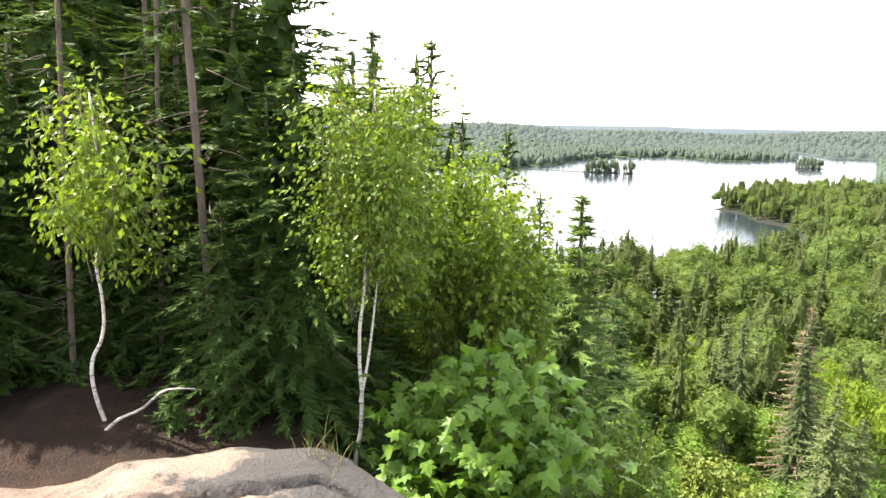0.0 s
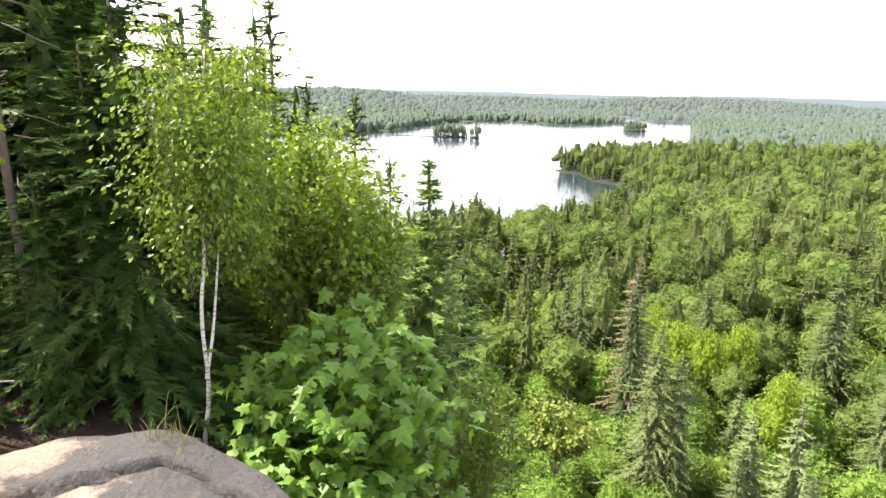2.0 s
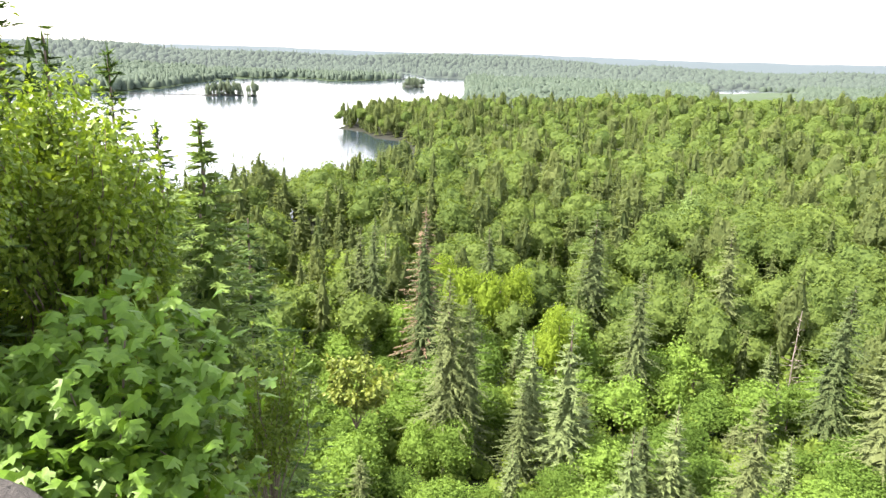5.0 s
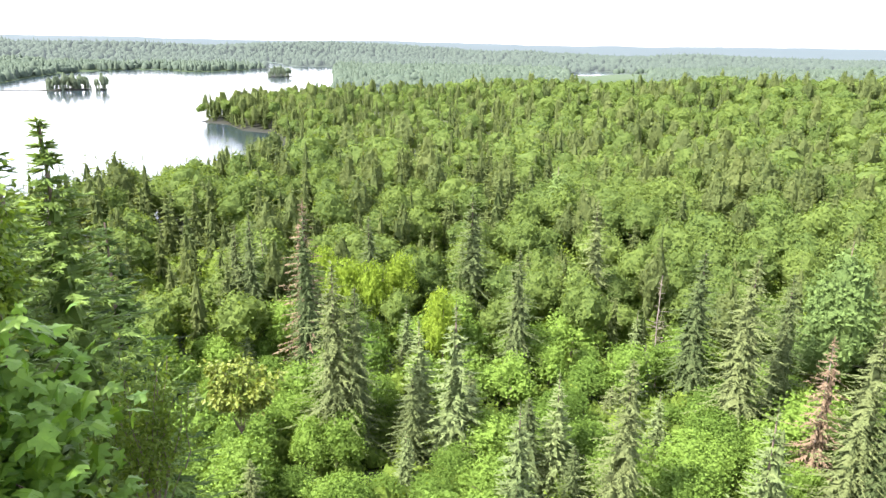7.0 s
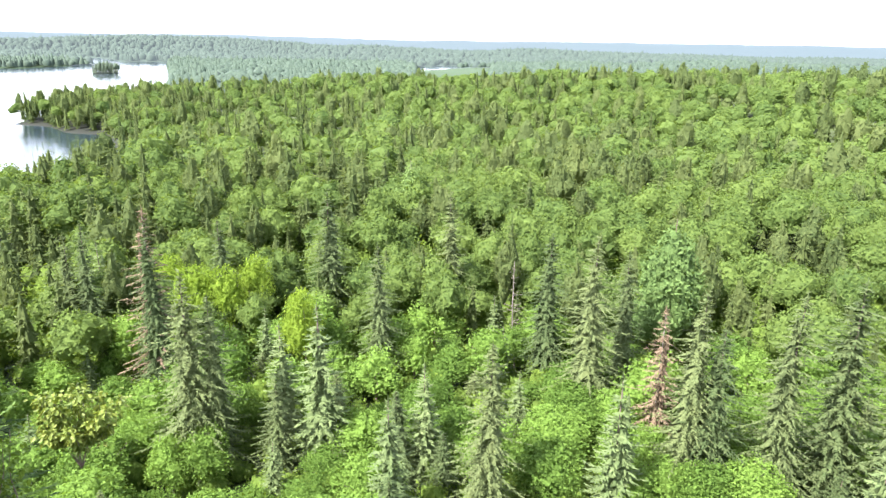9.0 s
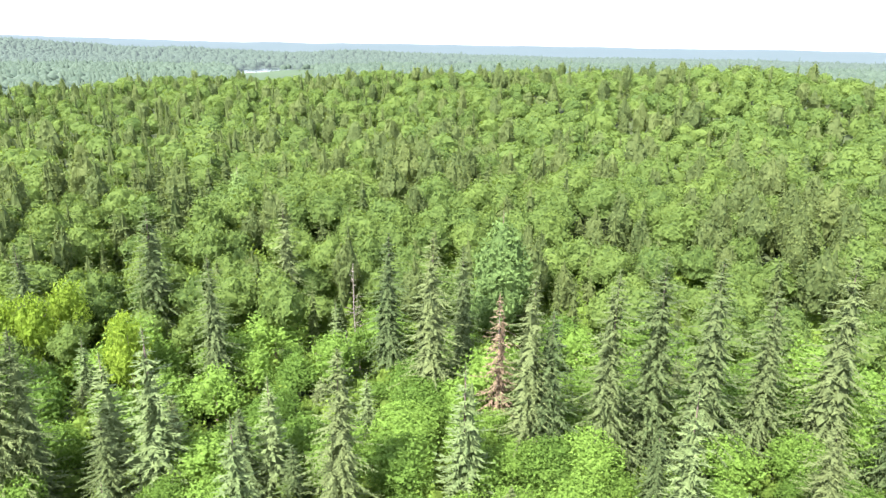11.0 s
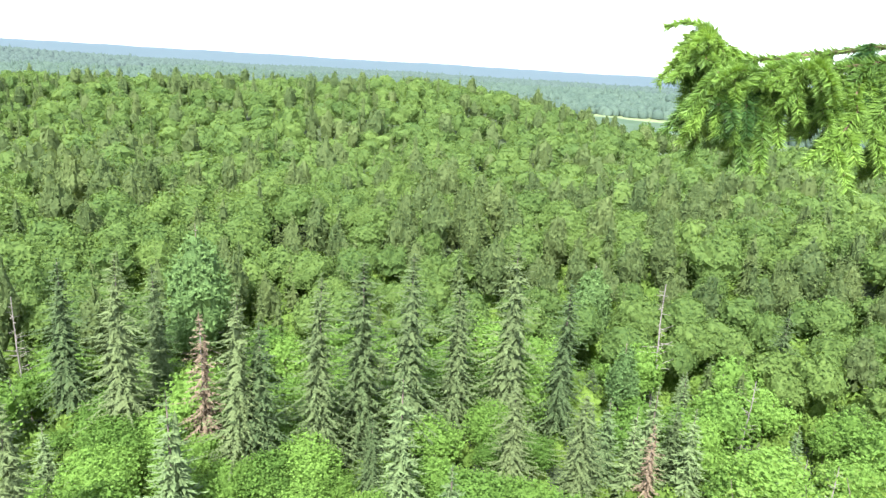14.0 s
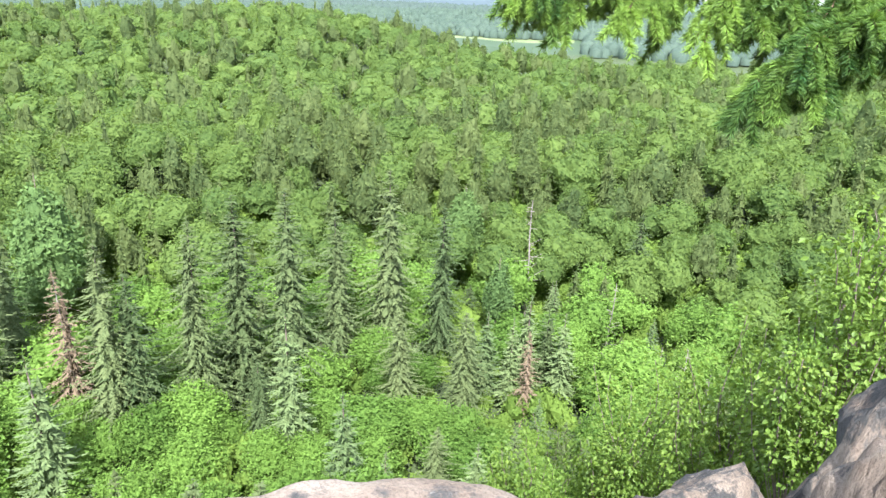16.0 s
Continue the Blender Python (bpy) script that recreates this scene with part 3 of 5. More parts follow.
def ground_z(x, y):
    r = np.hypot(x, y)
    az = np.degrees(np.arctan2(-x, y))
    lake = np.minimum(to_edge(x, y, SHORE), to_edge(x, y, POND))
    cr, cz = np.interp(az, CREST[:, 0], CREST[:, 1]), np.interp(az, CREST[:, 0], CREST[:, 2])
    rise = smooth(0.5, 1.0, r / cr) * (1 - 0.75 * smooth(1.0, 1.6, r / cr))
    z = 3.0 + (cz - 3.0) * rise * smooth(20, 120, lake)
    z = z + waves(x, y, 70, 3) * (0.6 + 1.2 * rise)
    far = 0 * x
    for hx, hy, sx, sy, tr, hh in HILLS:
        c, s = math.cos(tr), math.sin(tr)
        u, v = ((x - hx) * c + (y - hy) * s) / sx, ((y - hy) * c - (x - hx) * s) / sy
        far = np.maximum(far, hh * np.exp(-(u * u + v * v) * 0.9))
    rim = 62 * smooth(2300, 4300, r) * (1 + 0.12 * waves(x, y, 2600, 9, 2))
    far = np.maximum(far, rim) + waves(x, y, 420, 5) * 3.0 * smooth(500, 900, r)
    z = z + far * smooth(15, 260, lake)
    z = np.where(lake < 25, np.minimum(z, 0.3 + np.maximum(lake, 0) * 0.16), z)
    z = np.where(lake < 0, np.maximum(-2.5, lake * 0.25), z)
    br, st = np.interp(az, BROW[:, 0], BROW[:, 1]), np.interp(az, BROW[:, 0], BROW[:, 2])
    down = np.maximum(0, r - br)
    hill = 40.15 - st * down - 0.4 * (1 - np.exp(-down)) + 0.12 * waves(x, y, 3.5, 4) * smooth(2.5, 4, r) + 0.5 * waves(x, y, 14, 8) * smooth(5, 12, r)
    hill = hill - 0.09 * smooth(3.2, 4.2, r) * smooth(12, 20, az) * (r < 12)
    hill = hill + 0.045 * np.maximum(0, r - 9) * smooth(20, 45, az) * (r < 30 + 0 * r)
    k = 2.5
    return np.where(hill > z + 8, hill, np.logaddexp(np.clip(hill / k, -300, 300), z / k) * k)


def hz(x, y):
    return float(ground_z(np.array([float(x)]), np.array([float(y)]))[0])


def polar_ground():
    g = Geo()
    ring = np.concatenate([[0.05], np.geomspace(0.8, 4900, 150)])
    az = np.radians(np.concatenate([np.arange(-180, -160, 2.5), np.arange(-160, 50, 1.0), np.arange(50, 180, 2.5)]))
    rr, aa = np.meshgrid(ring, az, indexing="ij")
    x, y = -rr * np.sin(aa), rr * np.cos(aa)
    v = np.stack([x, y, ground_z(x, y)], -1)
    n, m = rr.shape
    i, j = np.meshgrid(np.arange(n - 1), np.arange(m), indexing="ij")
    q = np.stack([i * m + j, i * m + (j + 1) % m, (i + 1) * m + (j + 1) % m, (i + 1) * m + j], -1).reshape(-1, 4)
    g.add(v.reshape(-1, 3), q[:, ::-1])
    rq = rr[:-1].ravel()
    aq = np.degrees(aa[:-1].ravel())
    g.m[0] = np.where((rq < 40) & (aq > -5), 1, np.where(rq < 5, 2, 0))
    field = (np.abs(aq + 113.5) < 5) & (rq > 650) & (rq < 720)
    g.m[0] = np.where(field, 3, g.m[0])
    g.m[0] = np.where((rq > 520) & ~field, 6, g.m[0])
    g.m[0] = np.where((rq > 100) & (rq < 560) & (np.minimum(v[:-1, :, 2], v[1:, :, 2]).ravel() < 2.2) & ~field, 7, g.m[0])
    # beyond 1200 m the ground has the same imitated haze as its woods
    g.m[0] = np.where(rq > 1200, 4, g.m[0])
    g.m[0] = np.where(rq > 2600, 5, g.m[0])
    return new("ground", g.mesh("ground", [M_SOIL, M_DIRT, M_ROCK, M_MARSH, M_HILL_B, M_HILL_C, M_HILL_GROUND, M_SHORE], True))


tagged(polar_ground(), "wooded hills and valley floor of brown soil round the lake", "ground", kind="structure")


def water_sheet(name, poly, label):
    bm = bmesh.new()
    bm.faces.new([bm.verts.new((x, y, 0.0)) for x, y in poly])
    bmesh.ops.triangulate(bm, faces=bm.faces[:])
    me = bpy.data.meshes.new(name)
    bm.to_mesh(me)
    bm.free()
    if me.polygons[0].normal.z < 0:
        me.flip_normals()
    me.materials.append(M_WATER)
    return tagged(new(name, me), label, "lake", kind="structure")


c0 = SHORE.mean(0)
water_sheet("water", SHORE + unit(SHORE - c0) * 6, "calm lake that mirrors the bright hazy sky")
water_sheet("water", POND + unit(POND - POND.mean(0)) * 8, "small far pond between wooded hills")

# ---- woods: templates at three levels of detail ----
rng = np.random.default_rng(7)


def wood_kit(seed, n, kind, lod):
    g = np.random.default_rng(seed)
    kit = []
    for _ in range(n):
        if lod == 2:
            c = far_tree(g, 10 if kind == "broad" else 14, g.uniform(6.0, 8.0) if kind == "broad" else g.uniform(3.6, 4.6), kind != "broad")
        elif kind == "conifer":
            levels, per, cuts, twig = ((17, 7, 8, 0.75), (10, 6, 4, 1.15))[lod]
            t, c = shelved(g, g.uniform(12.5, 16.5), g.uniform(2.1, 3.1), levels, per, cuts, twig=twig, fat=0.45, core=0.66, points=(9, 6)[lod])
        elif kind == "pine":
            c = tufted(g, 17, g.uniform(3.0, 4.0), 16, *((BALL_MID, 620, 0.52), ((BALL_V, BALL_F), 160, 0.85))[lod])
        else:
            c = Geo()
            p, f = domed(g, 13, g.uniform(3.6, 4.8), 18, (BALL_MID, (BALL_V, BALL_F))[lod], bare=0.3, lobe=(0.2, 0.36), jitter=0.06, least=0.66)
            c.add(np.array([0, 0, 8.4]) + (p - np.array([0, 0, 8.4])) * 0.9, f)
            dressed(g, c, p, f, *((820, 0.42), (200, 0.72))[lod], rough=0.5, lift=0.2)
        both = Geo()
        both.placed(joined(c), np.zeros(3), 0, (1, 1, 1), 0.5, 0)
        kit.append(joined(both))
    return kit


def scatter(r0, r1, a0, a1, cell, seed):
    """Places of trees, one to a cell of about that many metres, in rings round the ledge."""
    g = np.random.default_rng(seed)
    out = []
    r = r0
    while r < r1:
        step = math.degrees(cell / r)
        a = np.arange(a0, a1, step)
        rr = r + g.uniform(-0.5, 0.5, len(a)) * cell * 0.9
        aa = np.radians(a + g.uniform(-0.5, 0.5, len(a)) * step * 0.9)
        out.append(np.c_[-rr * np.sin(aa), rr * np.cos(aa)])
        r += cell * 0.92
    return np.concatenate(out)


def kinds_at(x, y):
    """Share of conifers at a place: high along the shore and on the point, low on the ridge."""
    r = np.hypot(x, y)
    az = np.degrees(np.arctan2(-x, y))
    lake = to_edge(x, y, SHORE)
    cr = np.interp(az, CREST[:, 0], CREST[:, 1])
    up = smooth(0.45, 0.75, r / cr) * smooth(-36, -55, az)
    c = 0.47 + 0.28 * smooth(90, 15, lake) - 0.2 * up + 0.3 * waves(x, y, 70, 21)
    c = np.where((az > -48) & (r > 200), np.maximum(c, 0.55), c)
    return c


def in_view(p, tall):
    """Keeps the places whose treetops show over the woods in front of them."""
    az_bins = np.radians(np.arange(-155, 16, 0.75))
    ring = np.geomspace(90, 4000, 130)
    aa, rr = np.meshgrid(az_bins, ring, indexing="ij")
    x, y = -rr * np.sin(aa), rr * np.cos(aa)
    wet = to_edge(x, y, SHORE) < 0
    slope = (ground_z(x, y) + np.where(wet, 0, 9.0) - EYE) / rr
    cover = np.maximum.accumulate(slope, 1)
    r, az = np.hypot(p[:, 0], p[:, 1]), np.arctan2(-p[:, 0], p[:, 1])
    i = np.clip(np.round((az - az_bins[0]) / (az_bins[1] - az_bins[0])).astype(int), 0, len(az_bins) - 1)
    j = np.clip(np.searchsorted(ring, r - 12) - 1, 0, len(ring) - 1)
    top = (ground_z(p[:, 0], p[:, 1]) + tall - EYE) / r
    return p[top > cover[i, j] - 0.004]


def forest(name, label, places, lod, mats, cell, seed, hscale=1.0):
    g = np.random.default_rng(seed)
    kits = {k: [wood_kit(seed + i * 10 + j, 7, k, j) for j in (lod,)][0] for i, k in enumerate(("conifer", "broad", "pine"))}
    x, y = places[:, 0], places[:, 1]
    z = ground_z(x, y)
    con = kinds_at(x, y)
    lake, dist = to_edge(x, y, SHORE), np.hypot(x, y)
    bearing = np.degrees(np.arctan2(-x, y))
    away = bearing > -44
    # white pines are common on the slope across the valley
    pines = 0.14 + 0.5 * smooth(-48, -60, bearing) * smooth(80, 110, dist) * (0.6 + 0.4 * waves(x, y, 80, 77))
    big = Geo()
    tone = 0.5 + 0.4 * waves(x, y, 60, 31)
    for i in range(len(places)):
        q = g.random()
        if lod == 2:
            q = q * (3.5 if lake[i] > 40 else 1.5)
        kind = "conifer" if q < con[i] * (1 - pines[i]) else "pine" if q < con[i] else "broad"
        s = g.uniform(0.76, 1.14) * hscale * cell * float(0.72 + 0.28 * smooth(80, 135, dist[i])) * (0.82 if away[i] and dist[i] > 225 and dist[i] < 520 else 1.0)
        t = kits[kind][g.integers(7)]
        tint = float(np.clip(0.55 * g.random() + 0.45 * tone[i], 0, 1))
        big.placed(t, np.array([x[i], y[i], z[i] - 0.4]), g.uniform(0, 6.3), (s * g.uniform(0.9, 1.15), s * g.uniform(0.9, 1.15), s * g.uniform(0.9, 1.1)), tint)
        big.m[-1] = np.where(big.m[-1] == 1, 2, 1 if kind == "broad" else 0)
    return tagged(new(name, big.mesh(name, mats, lod == 2)), label, "forest", kind="stuff")


def on_land(p, off=1.0):
    return p[np.minimum(to_edge(p[:, 0], p[:, 1], SHORE), to_edge(p[:, 0], p[:, 1], POND)) > off]


mid = on_land(scatter(80, 165, -147, 3, 5.4, 11))
forest("mixed_forest", "dense mixed forest of spruce, pine and maple on the valley floor", mid, 0, [M_WOOD_CON, M_WOOD_BRD, M_BARK], 1.08, 100)
point = on_land(scatter(290, 470, -33, -21, 4.2, 17))
point = point[to_edge(point[:, 0], point[:, 1], SHORE) < 45]
forest("pine_point", "tall dark pines and spruces crowded on the lake point", point, 1, [M_WOOD_CON, M_WOOD_BRD, M_BARK], 1.05, 150)
middle = on_land(scatter(165, 232, -147, 4, 6.0, 18))
forest("mixed_forest", "dense forest of spruce and maple farther out on the valley floor", middle, 1, [M_WOOD_CON, M_WOOD_BRD, M_BARK], 1.08, 180)
back = on_land(scatter(232, 520, -147, 5, 7.3, 12))
# behind the ridge's right shoulder the land is open as far as the pale meadow
back = back[~((np.degrees(np.arctan2(-back[:, 0], back[:, 1])) < -106.5) & (np.hypot(back[:, 0], back[:, 1]) > 345))]
back = in_view(back, 14)
forest("ridge_forest", "green forest of broad-leaved trees and conifers over the ridge and point", back, 1, [M_WOOD_CON, M_WOOD_BRD, M_BARK], 1.12, 200)
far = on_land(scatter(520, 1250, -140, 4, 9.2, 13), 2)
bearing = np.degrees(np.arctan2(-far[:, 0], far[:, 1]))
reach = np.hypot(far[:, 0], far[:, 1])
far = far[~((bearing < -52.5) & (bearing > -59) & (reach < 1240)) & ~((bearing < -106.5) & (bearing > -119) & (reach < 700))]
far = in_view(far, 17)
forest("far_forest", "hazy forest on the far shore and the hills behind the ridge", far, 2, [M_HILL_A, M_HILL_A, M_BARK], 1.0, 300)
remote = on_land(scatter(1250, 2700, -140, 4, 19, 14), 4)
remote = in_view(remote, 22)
forest("backdrop_forest", "woods on distant hills, pale with an added bluish haze glow", remote, 2, [M_HILL_B, M_HILL_B, M_BARK], 1.4, 400, 0.9)


# ---- islands in the lake ----
def island(name, cx, cy, sx, sy, turn, n, label, seed):
    g = np.random.default_rng(seed)
    land = Geo()
    a = np.linspace(0, 2 * np.pi, 40, endpoint=False)
    wob = 1 + 0.12 * np.sin(3 * a + seed) + 0.06 * np.sin(7 * a)
    rings = [(1.0, -0.8), (0.93, 0.25), (0.75, 0.8), (0.35, 1.5), (0.02, 1.7)]
    v = np.concatenate([np.c_[sx * k * wob * np.cos(a), sy * k * wob * np.sin(a), np.full(40, z)] for k, z in rings])
    i, j = np.meshgrid(np.arange(4), np.arange(40), indexing="ij")
    q = np.stack([i * 40 + j, i * 40 + (j + 1) % 40, (i + 1) * 40 + (j + 1) % 40, (i + 1) * 40 + j], -1).reshape(-1, 4)
    land.add(v, q)
    top = tagged(new(name, land.mesh(name, M_SHORE, True)), label, "island", kind="structure")
    top.matrix_world = pose(cx, cy, 0, 0, 0, turn)
    kit = wood_kit(seed, 4, "conifer", 1) + wood_kit(seed + 1, 4, "pine", 1)
    big = Geo()
    for _ in range(n):
        b, k = g.uniform(0, 6.28), math.sqrt(g.random()) * 0.97
        s = g.uniform(0.7, 1.15) * (1.0 - 0.25 * k)
        big.placed(kit[g.integers(8)], np.array([sx * k * math.cos(b), sy * k * math.sin(b), -0.8]), b * 7, (s, s, s), g.random(), 0)
    part("trees", big, [M_ISLE], top, "close stand of conifers")
    return top


island("island", 158, 668, 20, 9, 5, 75, "small rocky island with a stand of conifers", 5)
island("island", 182, 657, 5.5, 3.5, 0, 12, "tiny islet with a few spruces", 6)
island("island", 455, 832, 18, 11, -20, 70, "round wooded island near the far shore", 8)


def spit():
    g = Geo()
    x = np.linspace(60, 142, 12)
    for k in range(11):
        w = 1.6 + 0.8 * math.sin(k * 2.1)
        y0, y1 = 708 - 0.43 * (x[k] - 60), 708 - 0.43 * (x[k + 1] - 60)
        g.add([(x[k], y0 - w, 0.06), (x[k + 1], y1 - w, 0.06), (x[k + 1], y1, 0.5), (x[k], y0, 0.5), (x[k], y0 + w, 0.06), (x[k + 1], y1 + w, 0.06)], [(0, 1, 2, 3), (3, 2, 5, 4)])
    return tagged(new("spit", g.mesh("spit", M_SHORE)), "low dark spit of land from shore to island", "spit", kind="structure")


spit()

# ---- trees on the valley floor below the ledge ----
PLACED = []


def tree_thing(name, trunk, crown, leaf_mat, bark, label, category, group):
    ob = new(name)
    part("trunk", trunk, bark, ob)
    if crown is not None:
        part("crown", crown, leaf_mat, ob)
    return tagged(ob, label, category, group)


def stand(kit, x, y, s, turn, sink=0.3):
    """Sets a tree of the kit at a place: the first use moves the model itself."""
    m = pose(x, y, hz(x, y) - sink, 0, 0, turn) @ Matrix.Diagonal((s[0], s[0], s[1], 1))
    if kit["fresh"]:
        kit["fresh"] = False
        kit["ob"].matrix_basis = m
        return kit["ob"]
    return copy_thing(kit["ob"], m)


def kit_of(ob):
    return {"ob": ob, "fresh": True}


K_SPRUCE, K_SPRUCE_FAR, K_FIR, K_BROAD, K_BROAD_FAR, K_LIME, K_PINE = [], [], [], [], [], [], []
for k in range(5):
    t, c = shelved(rng, 18, rng.uniform(2.1, 2.7), 60, 10, 17, droop=0.45, twig=0.38, fat=0.36, ragged=0.42, peak=0.6, loose=0.7)
    K_SPRUCE.append(kit_of(tree_thing("spruce", t, c, M_SPRUCE, M_BARK, "tall ragged grey-green spruce with drooping boughs", "spruce", "spruces on the valley floor")))
for k in range(3):
    t, c = shelved(rng, 18, rng.uniform(2.3, 2.9), 40, 8, 10, droop=0.45, twig=0.55, fat=0.4, ragged=0.36, peak=0.65, loose=0.6)
    K_SPRUCE_FAR.append(kit_of(tree_thing("spruce", t, c, M_SPRUCE, M_BARK, "grey-green spruce in the mixed forest", "spruce", "spruces on the valley floor")))
    t, c = leafy_tree(rng, 11, rng.uniform(2.8, 3.6), 16, 1300, 0.34, limbs=4)
    K_BROAD_FAR.append(kit_of(tree_thing("maple_tree", t, c, M_LEAF, M_BARK, "green broad-leaved tree with a rounded crown", "tree", "broad-leaved trees on the valley floor")))
for k in range(3):
    t, c = shelved(rng, 12, rng.uniform(1.7, 2.0), 26, 8, 15, droop=0.05, twig=0.4, fat=0.4, ragged=0.1, peak=0.95, hang=0.1, bare=0.03)
    K_FIR.append(kit_of(tree_thing("fir", t, c, M_FIR, M_BARK, "slender blue-green balsam fir with even tiers", "fir", "firs on the valley floor")))
for k in range(6):
    t, c = leafy_tree(rng, 11, rng.uniform(2.8, 3.7), 34, 3600, 0.28)
    K_BROAD.append(kit_of(tree_thing("maple_tree", t, c, M_LEAF, M_BARK, "bright green broad-leaved tree with a lumpy crown", "tree", "broad-leaved trees on the valley floor")))
t, c = leafy_tree(rng, 11, 3.2, 18, 2000, 0.3)
K_LIME.append(kit_of(tree_thing("maple_tree", t, c, M_LIME, M_BARK, "yellow-green broad-leaved tree standing out of the forest", "tree", "yellow trees on the valley floor")))
for k in range(2):
    t = pine_trunk(rng, 20, 4.0, 14)
    c = tufted(rng, 20, rng.uniform(3.8, 4.4), 26, BALL_MID, 2600, 0.5, bare=0.2)
    K_PINE.append(kit_of(tree_thing("white_pine", t, c, M_PINE, M_BARK, "large white pine with broad flat plates of needles", "pine", "white pines on the valley floor")))
t, c = shelved(rng, 16, 2.3, 32, 8, 24, droop=0.5, twig=0.4, ragged=0.35, fat=0.3, core=0.3)
K_DRY = kit_of(tree_thing("spruce", t, c, M_BROWN, M_DEAD, "dying spruce with rusty brown dry needles", "spruce", "dying spruces on the valley floor"))
t, c = snag(rng, 14)
K_SNAG = kit_of(tree_thing("dead_tree", t, c, M_DEAD, M_DEAD, "bare grey dead trunk with broken boughs", "dead tree", "dead trees on the valley floor"))

# bearing, distance, height of the spruces that stand out
for n, (az, r, h) in enumerate(((-32.5, 57, 18.5), (-30.2, 74, 19), (-34.5, 57, 16.5), (-25.5, 88, 17), (-24.2, 92, 15), (-45.1, 88, 16.5), (-56, 89, 16), (-60.2, 46, 15.9), (-49.6, 69, 15.5), (-35.9, 89, 16.5),
                                 (-69, 64, 16.5), (-78.4, 55.5, 15.5), (-80.5, 55.5, 15.2), (-85.6, 57, 18), (-89.7, 60, 21.5), (-93.9, 60, 17.5), (-98.3, 64, 14.5), (-103.3, 65, 20.5), (-108.1, 67, 16.5), (-125.6, 85, 15), (-65, 72, 15), (-72, 70, 14))):
    x, y = spot(az, r)
    stand(K_SPRUCE[n % 5], x, y, (h / 18 * rng.uniform(1.1, 1.4), h / 16.2), rng.uniform(0, 360))
    PLACED.append((x, y, 2.4))
for n, (az, r, h) in enumerate(((-93.7, 49, 13.5), (-116.5, 61.6, 10.5), (-115.2, 58.7, 9.5), (-120.1, 60, 7.5), (-72.7, 49, 12.5), (-54, 52, 11.5), (-44, 55, 11), (-26.6, 95, 12), (-27.6, 97, 11), (-99, 42, 8), (-103, 40, 7), (-40.5, 60, 12), (-50.5, 45, 9))):
    x, y = spot(az, r)
    stand(K_FIR[n % 3], x, y, (h / 12 * rng.uniform(1.15, 1.5), h / 10.2), rng.uniform(0, 360))
    PLACED.append((x, y, 2.0))
for n, (az, r, h) in enumerate(((-52.3, 122, 18.5), (-75.3, 77, 21), (-113.5, 70, 13), (-110, 90, 14))):
    x, y = spot(az, r)
    stand(K_PINE[n % 2], x, y, (h / 20 * 1.05, h / 20), rng.uniform(0, 360))
    PLACED.append((x, y, 3.5))
for az, r, h in ((-33.6, 86, 13), (-36, 84, 12), (-42.4, 72, 12), (-31.6, 92, 12), (-38.5, 88, 12)):
    x, y = spot(az, r)
    stand(K_LIME[0], x, y, (h / 14, h / 12), rng.uniform(0, 360))
    PLACED.append((x, y, 3.0))
for az, r, h in ((-75.6, 60, 14.5), (-29.8, 75, 19), (-117, 58, 8.5)):
    x, y = spot(az, r)
    stand(K_DRY, x, y, (h / 14, h / 14), rng.uniform(0, 360))
    PLACED.append((x, y, 1.8))
for az, r, h in ((-116.2, 78, 17), (-124, 70, 9), (-129, 62, 7), (-131, 60, 8), (-133.5, 56, 8), (-103, 38, 5), (-62, 80, 11)):
    x, y = spot(az, r)
    stand(K_SNAG, x, y, (h / 14, h / 14), rng.uniform(0, 360))
    PLACED.append((x, y, 1.2))
fill = on_land(scatter(26, 82, -150, 12, 4.4, 15))
for x, y in fill:
    r = math.hypot(x, y)
    z = hz(x, y)
    if any((x - a) ** 2 + (y - b) ** 2 < c * c for a, b, c in PLACED) or z > 16:
        continue
    q = rng.random()
    con = float(kinds_at(np.array([x]), np.array([y]))[0])
    room = min(0.8, max(0.3, (EYE - 0.72 * r - z) / 11)) if r < 40 else rng.uniform(0.55, 0.85) * (0.8 + 0.45 * (r - 40) / 42)
    if q < con * 0.36:
        s = room * rng.uniform(0.6, 0.85)
        stand(K_SPRUCE[rng.integers(5)] if r < 60 else K_SPRUCE_FAR[rng.integers(3)], x, y, (s * 1.45, s), rng.uniform(0, 360))
    elif q < con * 0.6:
        s = room * rng.uniform(0.6, 0.95)
        stand(K_FIR[rng.integers(3)], x, y, (s * 1.2, s), rng.uniform(0, 360))
    else:
        s = room * rng.uniform(0.85, 1.15)
        stand(K_BROAD[rng.integers(6)] if r < 62 else K_BROAD_FAR[rng.integers(3)], x, y, (max(s, 0.55) * rng.uniform(1.05, 1.4), s * rng.uniform(0.85, 1.2)), rng.uniform(0, 360))


# low bushes that close the ground between the trees and up the foot of the cliff
bush_kit = []
for k in range(6):
    t, c = domed(np.random.default_rng(500 + k), 3.4, 1.9, 7, (BALL_V, BALL_F), bare=-0.2, jitter=0.1)
    bush = Geo().add(t * np.array([0.85, 0.85, 0.88]), c)
    dressed(np.random.default_rng(520 + k), bush, t, c, 190, 0.30, rough=0.8, lift=0.25)
    bush_kit.append(joined(bush))
brush = Geo()
